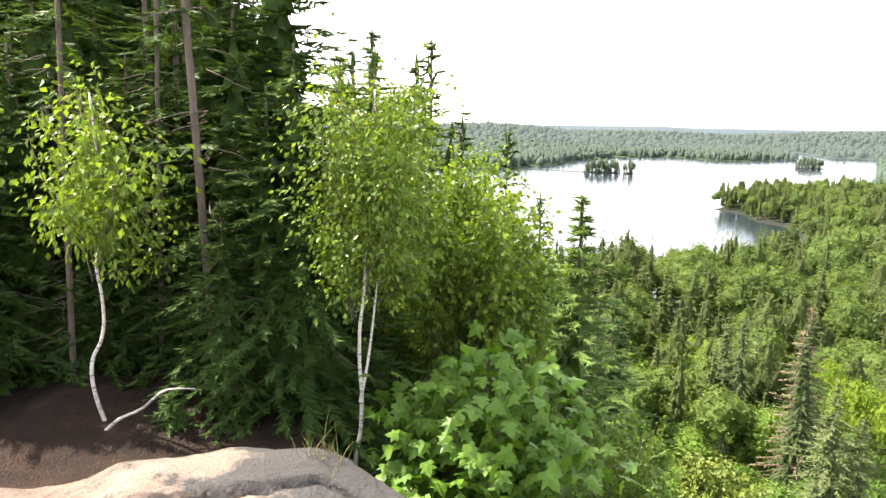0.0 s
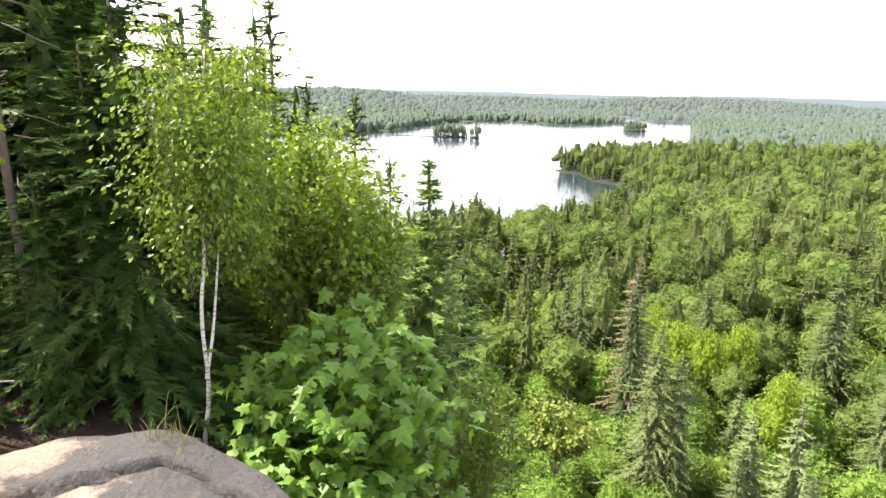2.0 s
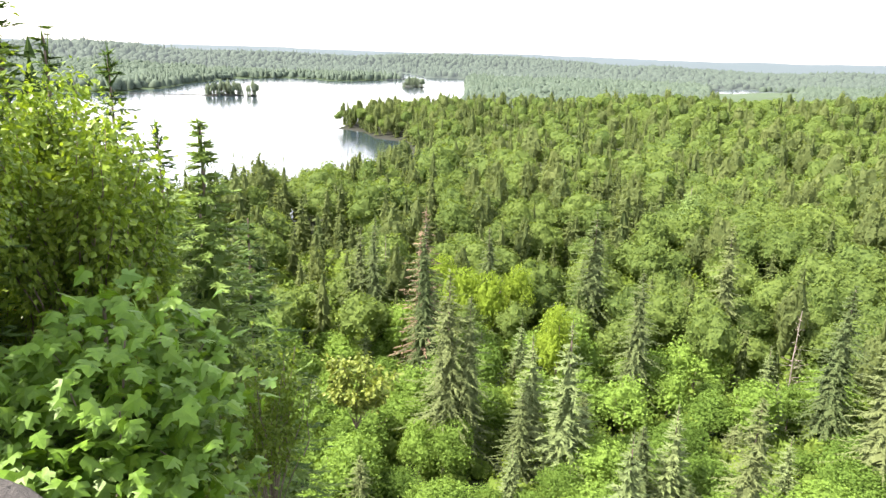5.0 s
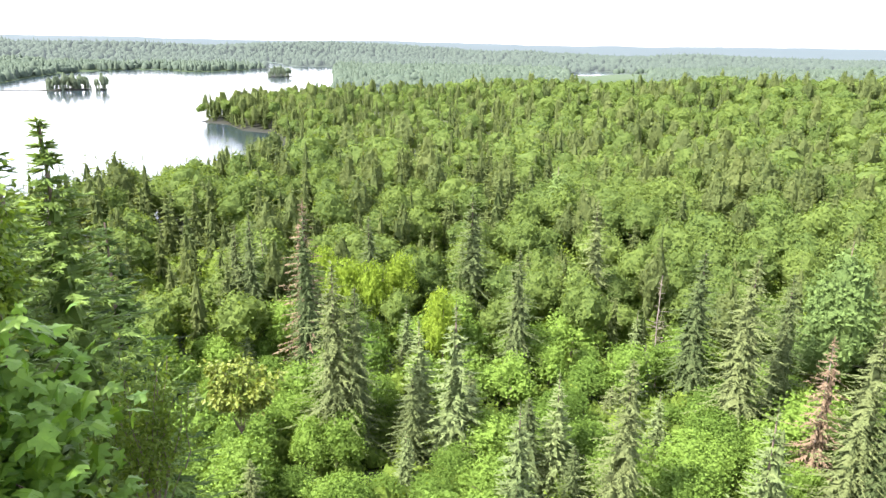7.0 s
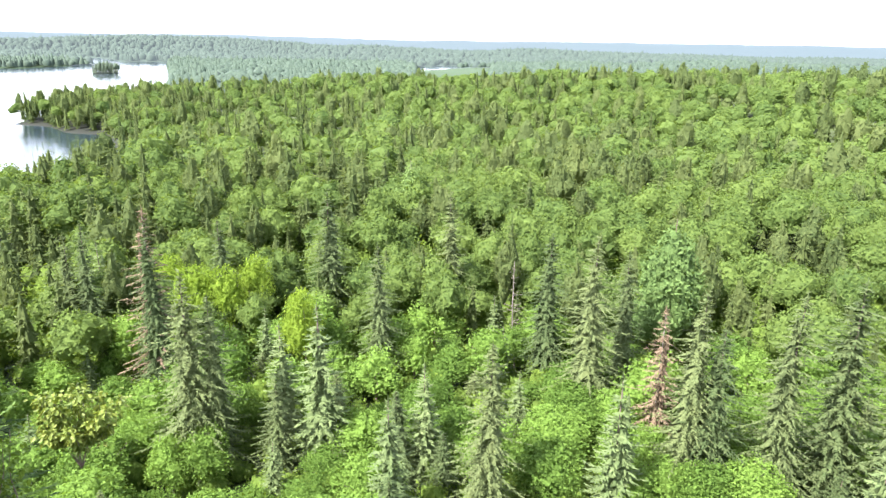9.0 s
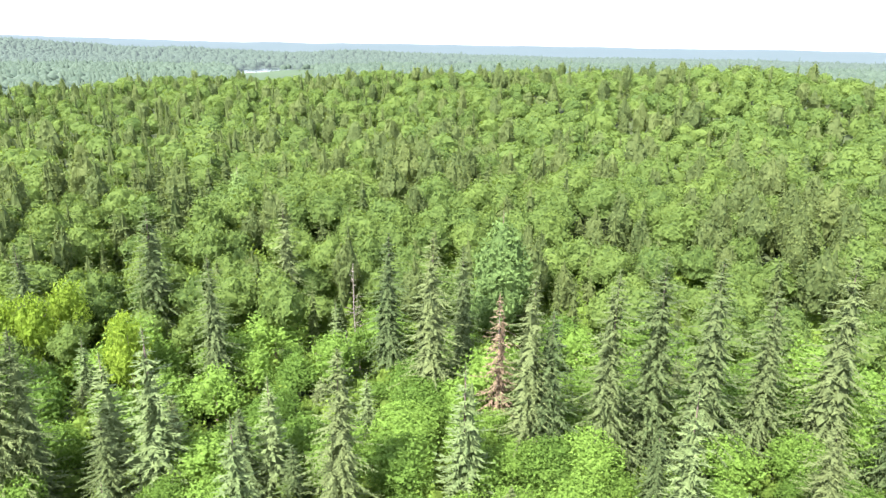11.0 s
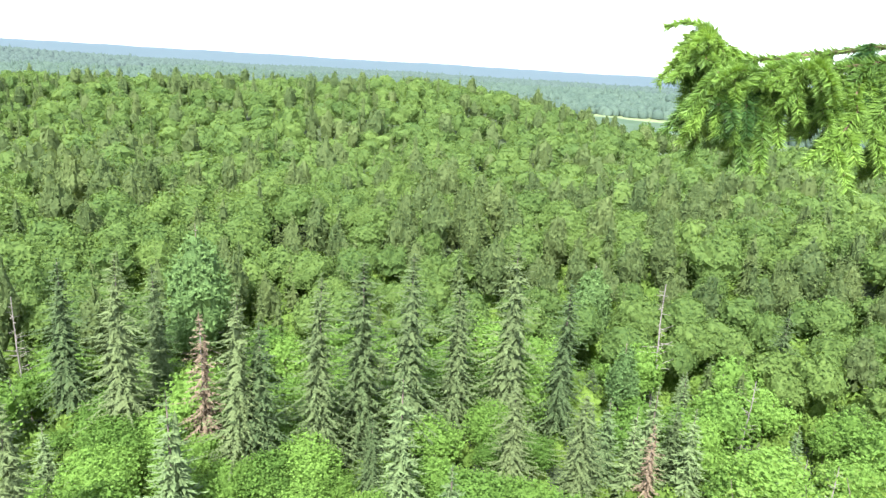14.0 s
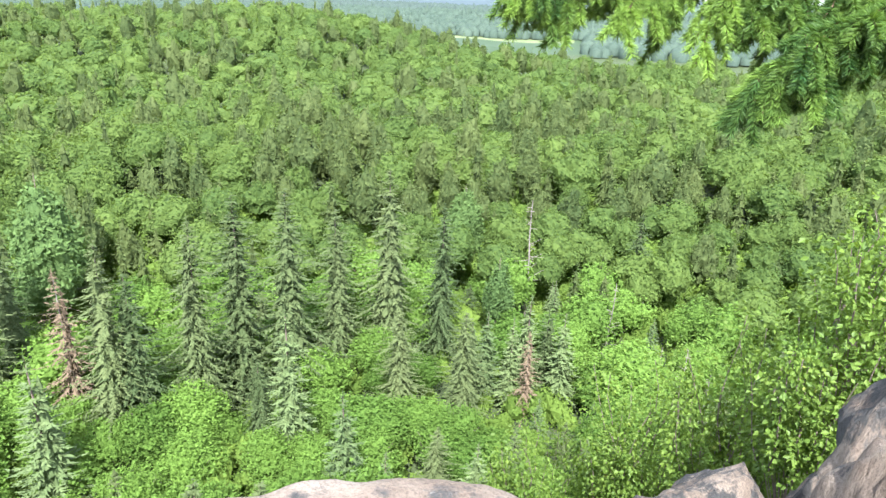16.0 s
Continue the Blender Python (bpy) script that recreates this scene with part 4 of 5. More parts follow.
for x, y in on_land(scatter(9, 90, -150, 12, 2.7, 16)):
    z = hz(x, y)
    if z > 37:
        continue
    s = rng.uniform(0.6, 1.2)
    brush.placed(bush_kit[rng.integers(6)], np.array([x, y, z - 0.3]), rng.uniform(0, 6.3), (s, s, s * rng.uniform(0.7, 1.2)), rng.random(), 0)
for x, y in on_land(scatter(90, 128, -147, 4, 4.0, 26)):
    k = rng.uniform(1.3, 2.0)
    brush.placed(bush_kit[rng.integers(6)], np.array([x, y, hz(x, y) - 0.3]), rng.uniform(0, 6.3), (k, k, k * rng.uniform(0.8, 1.2)), rng.random(), 0)
tagged(new("undergrowth", brush.mesh("undergrowth", [M_BRUSH])), "close green undergrowth of bushes between the valley trees", "undergrowth", kind="stuff")

# ---- the rock ledge ----
def at(az, el, r):
    """Point at a bearing, an angle above the level of the eye, and a level distance from it."""
    x, y = spot(az, r)
    return np.array([x, y, EYE + r * math.tan(radians(el))])


HEAD = np.array([0.17, -0.34, EYE])     # where the bough is passed


def by_head(az, el, r):
    a = radians(az)
    return HEAD + np.array([-r * math.sin(a), r * math.cos(a), r * math.tan(radians(el))])


def rock_noise(p, size, amp, seed):
    return np.array([noise.fractal(Vector(q) / size + Vector((seed, 0, 0)), 0.6, 2.1, 5) for q in p]) * amp


LEDGE = np.array([(-180, 3.0, -1.6), (-150, 1.8, -1.62), (-135, 1.85, -1.6), (-127, 1.98, -1.46), (-117, 2.0, -1.42), (-109, 1.94, -1.42), (-95, 1.86, -1.42), (-82, 1.6, -1.5), (-60, 1.4, -1.6), (-30, 1.35, -1.62), (-8, 1.75, -1.50), (-1, 2.18, -1.43), (3.2, 2.43, -1.40), (6.7, 2.58, -1.378), (9.2, 2.68, -1.348), (11.8, 2.73, -1.328), (14.3, 2.77, -1.336), (20, 2.85, -1.363), (27.7, 2.92, -1.36), (30.2, 2.96, -1.418), (34, 3.01, -1.466), (36, 3.05, -1.45), (60, 3.0, -1.62), (180, 3.0, -1.6)])


def ledge():
    """Domed granite ledge: smooth top with joints, rounded brow, steep broken face below."""
    g = Geo()
    az = np.arange(-180, 180, 0.75)
    prof = np.concatenate([np.linspace(0.02, 0.68, 22), np.linspace(0.69, 0.95, 58), 0.95 + 0.1 * np.sin(np.linspace(0.1, 1.57, 10)), np.full(14, 1.06)])
    drop = np.concatenate([np.zeros(80), 0.14 * (1 - np.cos(np.linspace(0.1, 1.4, 10))), 0.14 + np.linspace(0.06, 2.6, 14)])
    a, k = np.meshgrid(az, np.arange(len(prof)), indexing="xy")
    edge, zt = np.interp(a, LEDGE[:, 0], LEDGE[:, 1]), np.interp(a, LEDGE[:, 0], LEDGE[:, 2])
    wob = 1 + 0.006 * np.sin(np.radians(a) * 23) + 0.004 * np.sin(np.radians(a) * 41 + 1)
    r = prof[k] * edge * wob + np.maximum(0, drop[k] - 0.14) * 0.22
    t = np.radians(a)
    x, y = -r * np.sin(t), r * np.cos(t)
    z = -1.62 + (zt + 1.62) * smooth(0.35, 0.9, prof[k]) - drop[k]
    # joints in the rock: two along the brow, a few across
    for rad, w, d, s in ((0.895, 0.0055, 0.075, 1.3), (0.80, 0.0055, 0.06, 2.2), (0.72, 0.005, 0.045, 2.7), (0.50, 0.02, 0.02, 3.1)):
        line = rad + 0.018 * np.sin(t * 9 * s) + 0.008 * np.sin(t * 31 + s) + 0.004 * np.sin(t * 83 * s)
        z = z - d * np.exp(-((prof[k] - line) / w) ** 2) + 0.022 * smooth(line - 0.004, line + 0.004, prof[k]) - 0.022 * smooth(0.42, 0.48, prof[k])
    for ang, tilt in ((17, 9), (7.5, -7), (28, 12), (-3, 5), (-95, 8), (-104, -6)):
        z = z - 0.012 * np.exp(-((a - ang - tilt * (prof[k] - 0.7) * 3) / 0.6) ** 2) * smooth(0.5, 0.62, prof[k]) * smooth(0.92, 0.88, prof[k])
    p = np.stack([x, y, z + EYE - 0.054], -1).reshape(-1, 3)
    bump = rock_noise(p, 0.9, 0.012, 3.0) + rock_noise(p, 0.2, 0.010, 9.0) + rock_noise(p, 0.06, 0.004, 5.0)
    p[:, 2] += bump
    p[:, :2] *= (1 + 0.5 * bump * (drop[k].ravel() > 0.1))[:, None]
    n, m = a.shape
    i, j = np.meshgrid(np.arange(n - 1), np.arange(m), indexing="ij")
    q = np.stack([i * m + j, i * m + (j + 1) % m, (i + 1) * m + (j + 1) % m, (i + 1) * m + j], -1).reshape(-1, 4)
    ob = new("rock_ledge")
    band = np.digitize(prof[k[:-1]].ravel(), (0.50, 0.80, 0.895)) * (drop[k[:-1]].ravel() < 0.2) + 4 * (drop[k[:-1]].ravel() >= 0.2)
    sector = np.digitize(a[:-1].ravel(), (-104, -60, -6, 14, 60))
    for s in range(6):
        for b in range(5):
            pick = q[(band == b) & (sector == s)]
            used, flat = np.unique(pick, return_inverse=True)
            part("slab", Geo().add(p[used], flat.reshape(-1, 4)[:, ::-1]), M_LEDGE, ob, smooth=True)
    return tagged(ob, "rounded pink-grey granite ledge with cracks and lichen", "rock")


ledge()


def boulder(centre, size, turn, seed, label, rock=None):
    bm = bmesh.new()
    bmesh.ops.create_icosphere(bm, subdivisions=5, radius=1)
    g = np.random.default_rng(seed)
    planes = [(unit(g.normal(size=3)), g.uniform(0.6, 0.86)) for _ in range(10)]
    for v in bm.verts:
        p = np.array(v.co)
        for nrm, d in planes:
            over = p @ nrm - d
            if over > 0:
                p = p - nrm * over * 0.96
        k = noise.fractal(Vector(p) * 1.6 + Vector((seed, 0, 0)), 0.7, 2.1, 6) * 0.12 + noise.fractal(Vector(p) * 6 + Vector((0, seed, 0)), 0.7, 2.1, 5) * 0.04
        v.co = Vector(p * (1 + k))
    for f in bm.faces:
        f.smooth = True
    me = bpy.data.meshes.new("boulder")
    bm.to_mesh(me)
    bm.free()
    me.materials.append(rock or M_ROCK)
    ob = tagged(new("boulder", me), label, "boulder", "boulders beside the ledge")
    ob.matrix_basis = pose(*centre, *turn) @ Matrix.Diagonal((*size, 1))
    return ob


boulder(by_head(-134.5, -46, 2.0), (0.42, 0.34, 0.66), (0, 0, 45), 3, "low grey granite boulder with dark lichen", M_ROCK_DARK)
boulder(by_head(-155, -42, 2.2), (0.42, 0.40, 0.85), (0, 5, 60), 5, "rounded pinkish boulder in front of a larger one")
boulder(by_head(-157.5, -38.5, 3.1), (0.74, 0.66, 1.52), (6, 4, 35), 11, "large blocky pink granite boulder with a shaded face", M_ROCK_DARK)
boulder(by_head(-143.5, -45, 3.0), (0.46, 0.40, 1.25), (0, 0, 10), 13, "steep rusty-grey rock below the shrubs", M_ROCK_DARK)
boulder(at(36.8, -28.5, 4.4), (0.35, 0.5, 0.45), (0, 0, 0), 17, "grey rock half sunk in the brown litter")
boulder(at(26, -25.9, 4.3), (0.2, 0.12, 0.10), (0, 0, 30), 19, "flat grey stone at the foot of a birch")


# ---- near trees ----
def bent_stem(g, pts, r0, r1, sides=8, steps=5):
    """A stem through the given points, rounded between them."""
    p = np.asarray(pts, float)
    u = np.linspace(0, len(p) - 1, (len(p) - 1) * steps + 1)
    i = np.clip(u.astype(int), 0, len(p) - 2)
    f = (u - i)[:, None]
    a, b, c, d = p[np.maximum(i - 1, 0)], p[i], p[i + 1], p[np.minimum(i + 2, len(p) - 1)]
    q = 0.5 * (2 * b + (c - a) * f + (2 * a - 5 * b + 4 * c - d) * f ** 2 + (3 * b - a - 3 * c + d) * f ** 3)
    tube(g, q, np.linspace(r0, r1, len(q)), sides)
    return q


def leafy(rng, stem, crown, starts, ends, r0, leaves, leaf, hang=0.5, spread=0.35, ratio=0.7):
    """Boughs from starts to ends that carry leaves on twigs along their outer part."""
    for a, b in zip(starts, ends):
        line = wander(rng, a, b, 6, 0.03 * np.linalg.norm(b - a))
        stem.append(tube(Geo(), line, np.linspace(r0, 0.003, 6), 5))
        u = rng.uniform(0.25, 1.05, leaves)
        k = np.clip((u * 5).astype(int), 0, 4)
        p = line[k] + (line[k + 1] - line[k]) * (u * 5 - k)[:, None]
        off = rand_dirs(rng, leaves) * (spread * rng.uniform(0.1, 1, leaves) * np.linalg.norm(b - a))[:, None]
        p = p + off
        way = unit(off) * 0.6 + rand_dirs(rng, leaves) * 0.5 + np.array([0, 0, -hang])
        nrm = np.array([0, 0, 0.8]) + rng.normal(0, 0.6, (leaves, 3))
        ln = leaf * rng.uniform(0.6, 1.25, leaves)
        cards(crown, p, way, nrm, ln, ln * ratio, bend=0.1, tint=rng.random())


def near_birch():
    g = np.random.default_rng(41)
    stem, crown = Geo(), Geo()
    r = 4.1
    other = Geo()
    main = bent_stem(stem, [at(7.9, -32, r), at(7.7, -28, r), at(7.25, -25.6, r), at(7.15, -22.9, r), at(7.35, -20.1, r), at(7.3, -17.2, r), at(6.95, -14.3, r), at(6.75, -10.5, r), at(6.35, -6, r + 0.1), at(6.3, -1.8, r + 0.2), at(6.0, 3, r + 0.2)], 0.017, 0.006)
    second = bent_stem(other, [at(7.3, -23.5, r + 0.03), at(6.5, -19.5, r + 0.15), at(5.6, -12, r + 0.25), at(4.6, -4, r + 0.3)], 0.012, 0.004)
    st, en = [], []
    for i in range(46):
        q = (main if i % 3 else second)
        a = q[g.integers(len(q) // 2, len(q))]
        st.append(a)
        en.append(at(g.uniform(1.0, 11.5), g.uniform(-17, 3.2), r + g.uniform(-0.5, 0.9)))
    twigs = []
    leafy(g, twigs, crown, st, en, 0.003, 400, 0.036, spread=0.3)
    ob = new("birch")
    for w in twigs:
        part("branch", w, M_BARK, ob)
    part("trunk", stem, M_BIRCH, ob, "white bark with dark bands", True)
    part("trunk", other, M_BIRCH, ob, "thinner white stem", True)
    part("crown", crown, M_BIRCH_LEAF, ob, "small green leaves, some turning yellow")
    return tagged(ob, "slender white birch with two stems and yellowing leaves", "birch", "birches by the ledge")


def crooked_birch():
    g = np.random.default_rng(43)
    stem, crown = Geo(), Geo()
    r = 4.5
    main = bent_stem(stem, [at(27.6, -27, r), at(28.0, -24.6, r), at(28.4, -23.0, r), at(28.9, -21.1, r), at(29.1, -19.4, r), at(28.9, -18.0, r), at(28.3, -16.9, r), at(27.95, -15.4, r), at(28.0, -13.2, r), at(28.2, -11, r), at(27.8, -9.3, r), at(27.2, -7.2, r), at(27.5, -4.5, r), at(27.8, 2, r)], 0.015, 0.006)
    st, en = [], []
    for i in range(34):
        st.append(main[g.integers(len(main) * 5 // 8, len(main))])
        en.append(at(g.uniform(22.5, 32), g.uniform(-11, 3.5), r + g.uniform(-0.7, 0.6)))
    twigs = []
    leafy(g, twigs, crown, st, en, 0.003, 90, 0.050, spread=0.3, hang=0.7, ratio=0.62)
    ob = new("birch")
    for w in twigs:
        part("branch", w, M_BARK, ob)
    part("trunk", stem, M_BIRCH, ob, "crooked pale grey-white stem", True)
    part("crown", crown, M_BIRCH_LEAF, ob, "hanging sunlit leaves")
    return tagged(ob, "crooked young birch with sunlit hanging leaves before dark spruces", "birch", "birches by the ledge")


near_birch()
crooked_birch()
bough = Geo()
bent_stem(bough, [at(28.9, -23.9, 4.4), at(27.4, -22.9, 4.35), at(25.7, -22.4, 4.3), at(24.2, -21.4, 4.25), at(23.0, -21.2, 4.2), at(21.4, -21.4, 4.2)], 0.013, 0.004)
tagged(new("fallen_branch", bough.mesh("fallen_branch", M_BIRCH, True)), "bent white birch branch lying over the forest floor", "branch")


def near_spruce(seed, h, wide, levels=54, per=8, cuts=24, blade=0.14, bare=0.1, droop=0.3):
    g = np.random.default_rng(seed)
    t, c = shelved(g, h, wide, levels // 2 + 4, per, cuts + 16, droop=droop * 1.2, bare=bare, twig=blade * 1.7, fat=0.3, peak=0.75, core=0.35, hang=0.3)
    # bare dead twigs low on the trunk
    for i in range(14):
        z, a, r = h * g.uniform(0.04, 0.4), g.uniform(0, 6.3), wide * g.uniform(0.3, 0.8)
        tube(t, wander(g, (0, 0, z), (r * math.cos(a), r * math.sin(a), z - 0.2 * r), 4, 0.04 * r), np.linspace(0.006, 0.002, 4), 4)
    return t, c


def near_kit(seed, h, wide, label, mat=None, **kw):
    t, c = near_spruce(seed, h, wide, **kw)
    return kit_of(tree_thing("spruce", t, c, mat or M_NEAR_NEEDLE_SHADE, M_BARK, label, "spruce", "spruces beside the ledge"))


def dark_kit(seed, h, wide, bare, label, levels=27, per=8, cuts=130, twig=0.13, core=0.3, **kw):
    g = np.random.default_rng(seed)
    t, c = shelved(g, h, wide, levels, per, cuts, droop=0.35, bare=bare, twig=twig, fat=0.27, peak=0.65, core=core, hang=0.3, ragged=0.3, **kw)
    # bare dead twigs low on the trunk
    for i in range(40):
        z, a, r = h * g.uniform(0.04, max(0.3, bare + 0.1)), g.uniform(0, 6.3), wide * g.uniform(0.3, 0.8)
        tube(t, wander(g, (0, 0, z), (r * math.cos(a), r * math.sin(a), z - 0.25 * r), 4, 0.05 * r), np.linspace(0.007, 0.002, 4), 4)
    return kit_of(tree_thing("spruce", t, c, M_NEAR_NEEDLE_SHADE, M_BARK, label, "spruce", "spruces beside the ledge"))


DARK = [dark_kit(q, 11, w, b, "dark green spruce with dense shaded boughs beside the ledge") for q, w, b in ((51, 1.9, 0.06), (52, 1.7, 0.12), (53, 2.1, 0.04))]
# tall trees whose bare trunks stand before the dark wood
TALL = dark_kit(55, 11, 0.75, 0.34, "tall spruce with a bare grey trunk and dead twigs", levels=16, per=5, cuts=40, core=0, thick=0.0028)
for az, r, k in ((19.6, 4.75, 0.72), (30.4, 5.3, 0.74), (23.9, 5.5, 0.74)):
    x, y = spot(az, r)
    stand(TALL, x, y, (k, k), az * 50, 0.1)
DARK_FAR = []
for s, w in ((56, 1.8), (57, 1.6), (58, 2.0)):
    t, c = shelved(np.random.default_rng(s), 11, w, 32, 8, 34, droop=0.4, bare=0.06, twig=0.3, fat=0.3, peak=0.65, core=0.4, hang=0.35, ragged=0.3)
    DARK_FAR.append(kit_of(tree_thing("spruce", t, c, M_NEAR_NEEDLE_SHADE, M_BARK, "dark spruce standing deep in the shaded wood", "spruce", "spruces beside the ledge")))
# those past 40 degrees stand unseen, added to shade the litter and wood
for n, (az, r, s) in enumerate(((6.6, 9.8, 0.9), (4.6, 10.8, 0.9), (2.4, 11.6, 0.9), (7.8, 8.2, 0.8), (29.8, 7.4, 0.85), (18.9, 6.3, 1.2), (23.3, 8.5, 1.2), (37.5, 9.5, 0.8), (14.5, 6.8, 0.78), (12.0, 8.6, 0.95), (26.5, 11.5, 1.3), (32, 13, 1.3), (17, 11.5, 1.2), (9.5, 11, 0.95),
                                (21.5, 15, 1.4), (28, 17, 1.4), (36, 17, 1.4), (48, 5.7, 0.56), (41, 5.8, 0.5), (55, 5.6, 0.52), (51, 6.2, 0.6), (59, 5.3, 0.5), (13.5, 15, 1.25), (24, 20, 1.5), (21.5, 7.0, 0.8), (13, 6.4, 0.6), (32.5, 6.6, 0.6), (10.5, 7.2, 0.6), (20, 7.6, 0.8), (27.5, 8, 0.85), (34, 7.6, 0.6), (15, 9.5, 1.0), (9, 8.6, 0.8), (33, 21, 1.5), (18, 19, 1.4), (49, 8.6, 1.15), (46.5, 7.4, 1.0), (44, 8.6, 1.15), (47.5, 10.2, 1.25), (42.5, 7.4, 1.0), (51, 9.6, 1.2), (39.5, 6.8, 0.95), (45, 6.2, 0.8), (52, 11.5, 1.3), (45, 11, 1.4), (50, 13, 1.4), (40, 10.5, 1.3), (30, 11, 1.2), (34.5, 12, 1.25), (20, 12.5, 1.3), (38, 13, 1.2), (23, 12, 1.2), (26, 14.5, 1.3), (16, 14, 1.2))):
    x, y = spot(az, r)
    # towards the lake the trees are lower
    tall = min(s, (EYE + r * math.tan(radians(np.interp(az, (2, 4, 6, 8, 10, 12, 14, 16, 18.5), (3.0, 6.0, 7.5, 7.0, 8.0, 10.0, 13.0, 16.0, 30.0)))) - hz(x, y)) / 11)
    kit = (DARK if r < 8.8 else DARK_FAR)[n % 3]
    stand(kit, x, y, (min(s, tall * 1.3), tall), rng.uniform(0, 360), 0.1)


def spire(az, el, r, h, wide, seed, label, **kw):
    """A near conifer whose tip stands at that bearing and angle."""
    k = near_kit(seed, h, wide, label, **kw)
    x, y = spot(az, r)
    k["ob"].matrix_basis = pose(x, y, EYE + r * math.tan(radians(el)) - h, 0, 0, seed * 37)
    return k


spire(6.9, 8.6, 14, 14.0, 1.8, 61, "tall sparse spruce with a ragged open top against the sky", levels=64, per=6, cuts=30, blade=0.136)
spire(3.6, 6.6, 14.5, 13.5, 1.8, 62, "thin ragged spruce with an open top against the sky", levels=64, per=6, cuts=30, blade=0.136)
spire(0.6, 7.2, 15, 14.5, 2.5, 63, "pointed dark spruce standing over the other trees", levels=78, per=8, cuts=31, blade=0.136)
spire(-1.3, 1.4, 16, 12.5, 2.7, 64, "bushy green spruce below a taller pointed one", levels=72, per=8, cuts=31, blade=0.136)
spire(-5.1, 0.2, 22, 17.0, 2.8, 65, "narrow pointed spruce on the slope above the lake", levels=84, per=8, cuts=34, blade=0.186)
spire(-8.5, -5.2, 20, 12.0, 2.5, 66, "young spruce with open boughs on the slope", levels=64, per=7, cuts=30, blade=0.155)
spire(-12.2, -5.0, 10, 9.0, 1.9, 67, "young light green spruce with upturned shoots at the ledge", levels=84, per=10, cuts=60, blade=0.105, droop=0.1, mat=M_YOUNG_SUNLIT_NEEDLE)
spire(-10.6, -9.5, 14, 9.0, 1.6, 68, "young spruce on the slope below the ledge", levels=64, per=7, cuts=31, blade=0.124)
spire(-15.0, -13.0, 13, 7.0, 1.5, 69, "small spruce low on the slope below the ledge", levels=59, per=7, cuts=31, blade=0.118)
# the lighter needle colour stands for the sun on these spruces
spire(8.2, 5.6, 9.2, 9.0, 1.7, 81, "young sunlit spruce with dense light boughs", levels=74, per=9, cuts=40, blade=0.11, mat=M_YOUNG_SUNLIT_NEEDLE)
spire(5.2, 5.0, 10.5, 9.5, 1.8, 82, "sunlit light green spruce behind the birch", levels=74, per=9, cuts=40, blade=0.11, mat=M_YOUNG_SUNLIT_NEEDLE)
spire(2.6, 3.4, 11.5, 9.5, 1.8, 83, "broad sunlit spruce at the edge of the slope", levels=74, per=9, cuts=40, blade=0.12, mat=M_YOUNG_SUNLIT_NEEDLE)
spire(9.5, 6.5, 10.5, 11.0, 1.5, 70, "light green young spruce in the sun", levels=78, per=8, cuts=34, blade=0.112, mat=M_YOUNG_SUNLIT_NEEDLE)


def shrub(seed, centre, half, stems, leaves, leaf, mat, label, name="shrub", ratio=0.7, hang=0.35, spread=0.22, base=None):
    """Several stems from one root and leafy twigs through a rounded, uneven volume."""
    g = np.random.default_rng(seed)
    stem, crown = [], Geo()
    centre, half = np.asarray(centre, float), np.asarray(half, float)
    root = np.asarray(base, float) if base is not None else centre - np.array([0, 0, half[2] * 2.4])
    st, en = [], []
    for i in range(stems):
        d = rand_dirs(g, 1)[0] * half * g.uniform(0.55, 0.95)
        tip = centre + d
        mid_pt = root + (tip - root) * 0.55 + g.normal(0, 0.06, 3) * half
        one = Geo()
        bent_stem(one, [root, root + (mid_pt - root) * 0.5 + np.array([0, 0, 0.1 * half[2]]), mid_pt], 0.010 * half[2], 0.005 * half[2], 5, 3)
        stem.append(one)
        st.append(mid_pt)
        en.append(tip)
    leafy(g, stem, crown, st, en, 0.006 * half[2] + 0.002, leaves, leaf, hang, spread, ratio)
    ob = new(name)
    for w in stem:
        part("stem", w, M_BARK, ob)
    part("crown", crown, mat, ob)
    return tagged(ob, label, "shrub", "shrubs round the ledge")


shrub(71, at(-3.0, -11.0, 5.6), (0.72, 0.6, 0.75), 40, 270, 0.062, M_BIRCH_LEAF, "young birch bush with glossy sunlit leaves, some yellow", "birch_bush")
shrub(72, at(-5.2, -13.6, 6.2), (0.6, 0.6, 0.7), 36, 250, 0.062, M_BUSH_LEAF, "bright green leafy bush on the slope", "birch_bush")
shrub(73, at(-16.5, -28.5, 6.4), (0.6, 0.6, 0.7), 30, 100, 0.06, M_BUSH_LEAF, "sunlit leafy bush below the ledge")
shrub(74, at(-24.4, -27.2, 9.0), (0.7, 0.7, 0.36), 26, 90, 0.08, M_YELLOW_LEAF, "yellowing leafy bush on the slope")
shrub(75, at(-9, -36, 5.2), (0.8, 0.7, 0.9), 22, 60, 0.08, M_BIRCH_LEAF, "shaded leafy bush under the maple")
shrub(77, at(0.0, -7.3, 6.5), (0.75, 0.6, 0.7), 36, 250, 0.062, M_BIRCH_LEAF, "upper birch bush with small sunlit leaves", "birch_bush")
shrub(78, at(-5.0, -18.5, 6.0), (0.7, 0.6, 0.6), 32, 230, 0.062, M_BIRCH_LEAF, "leafy bush behind the maple sapling", "birch_bush")
shrub(76, at(3, -14, 7.0), (0.7, 0.7, 0.9), 32, 230, 0.062, M_BIRCH_LEAF, "birch bush between the birch and the spruces", "birch_bush")

# right of the ledge
shrub(81, at(-121.5, -38, 7.0), (1.0, 0.9, 0.9), 44, 240, 0.052, M_BUSH_LEAF, "sunlit yellow-green shrub growing below the rocks")
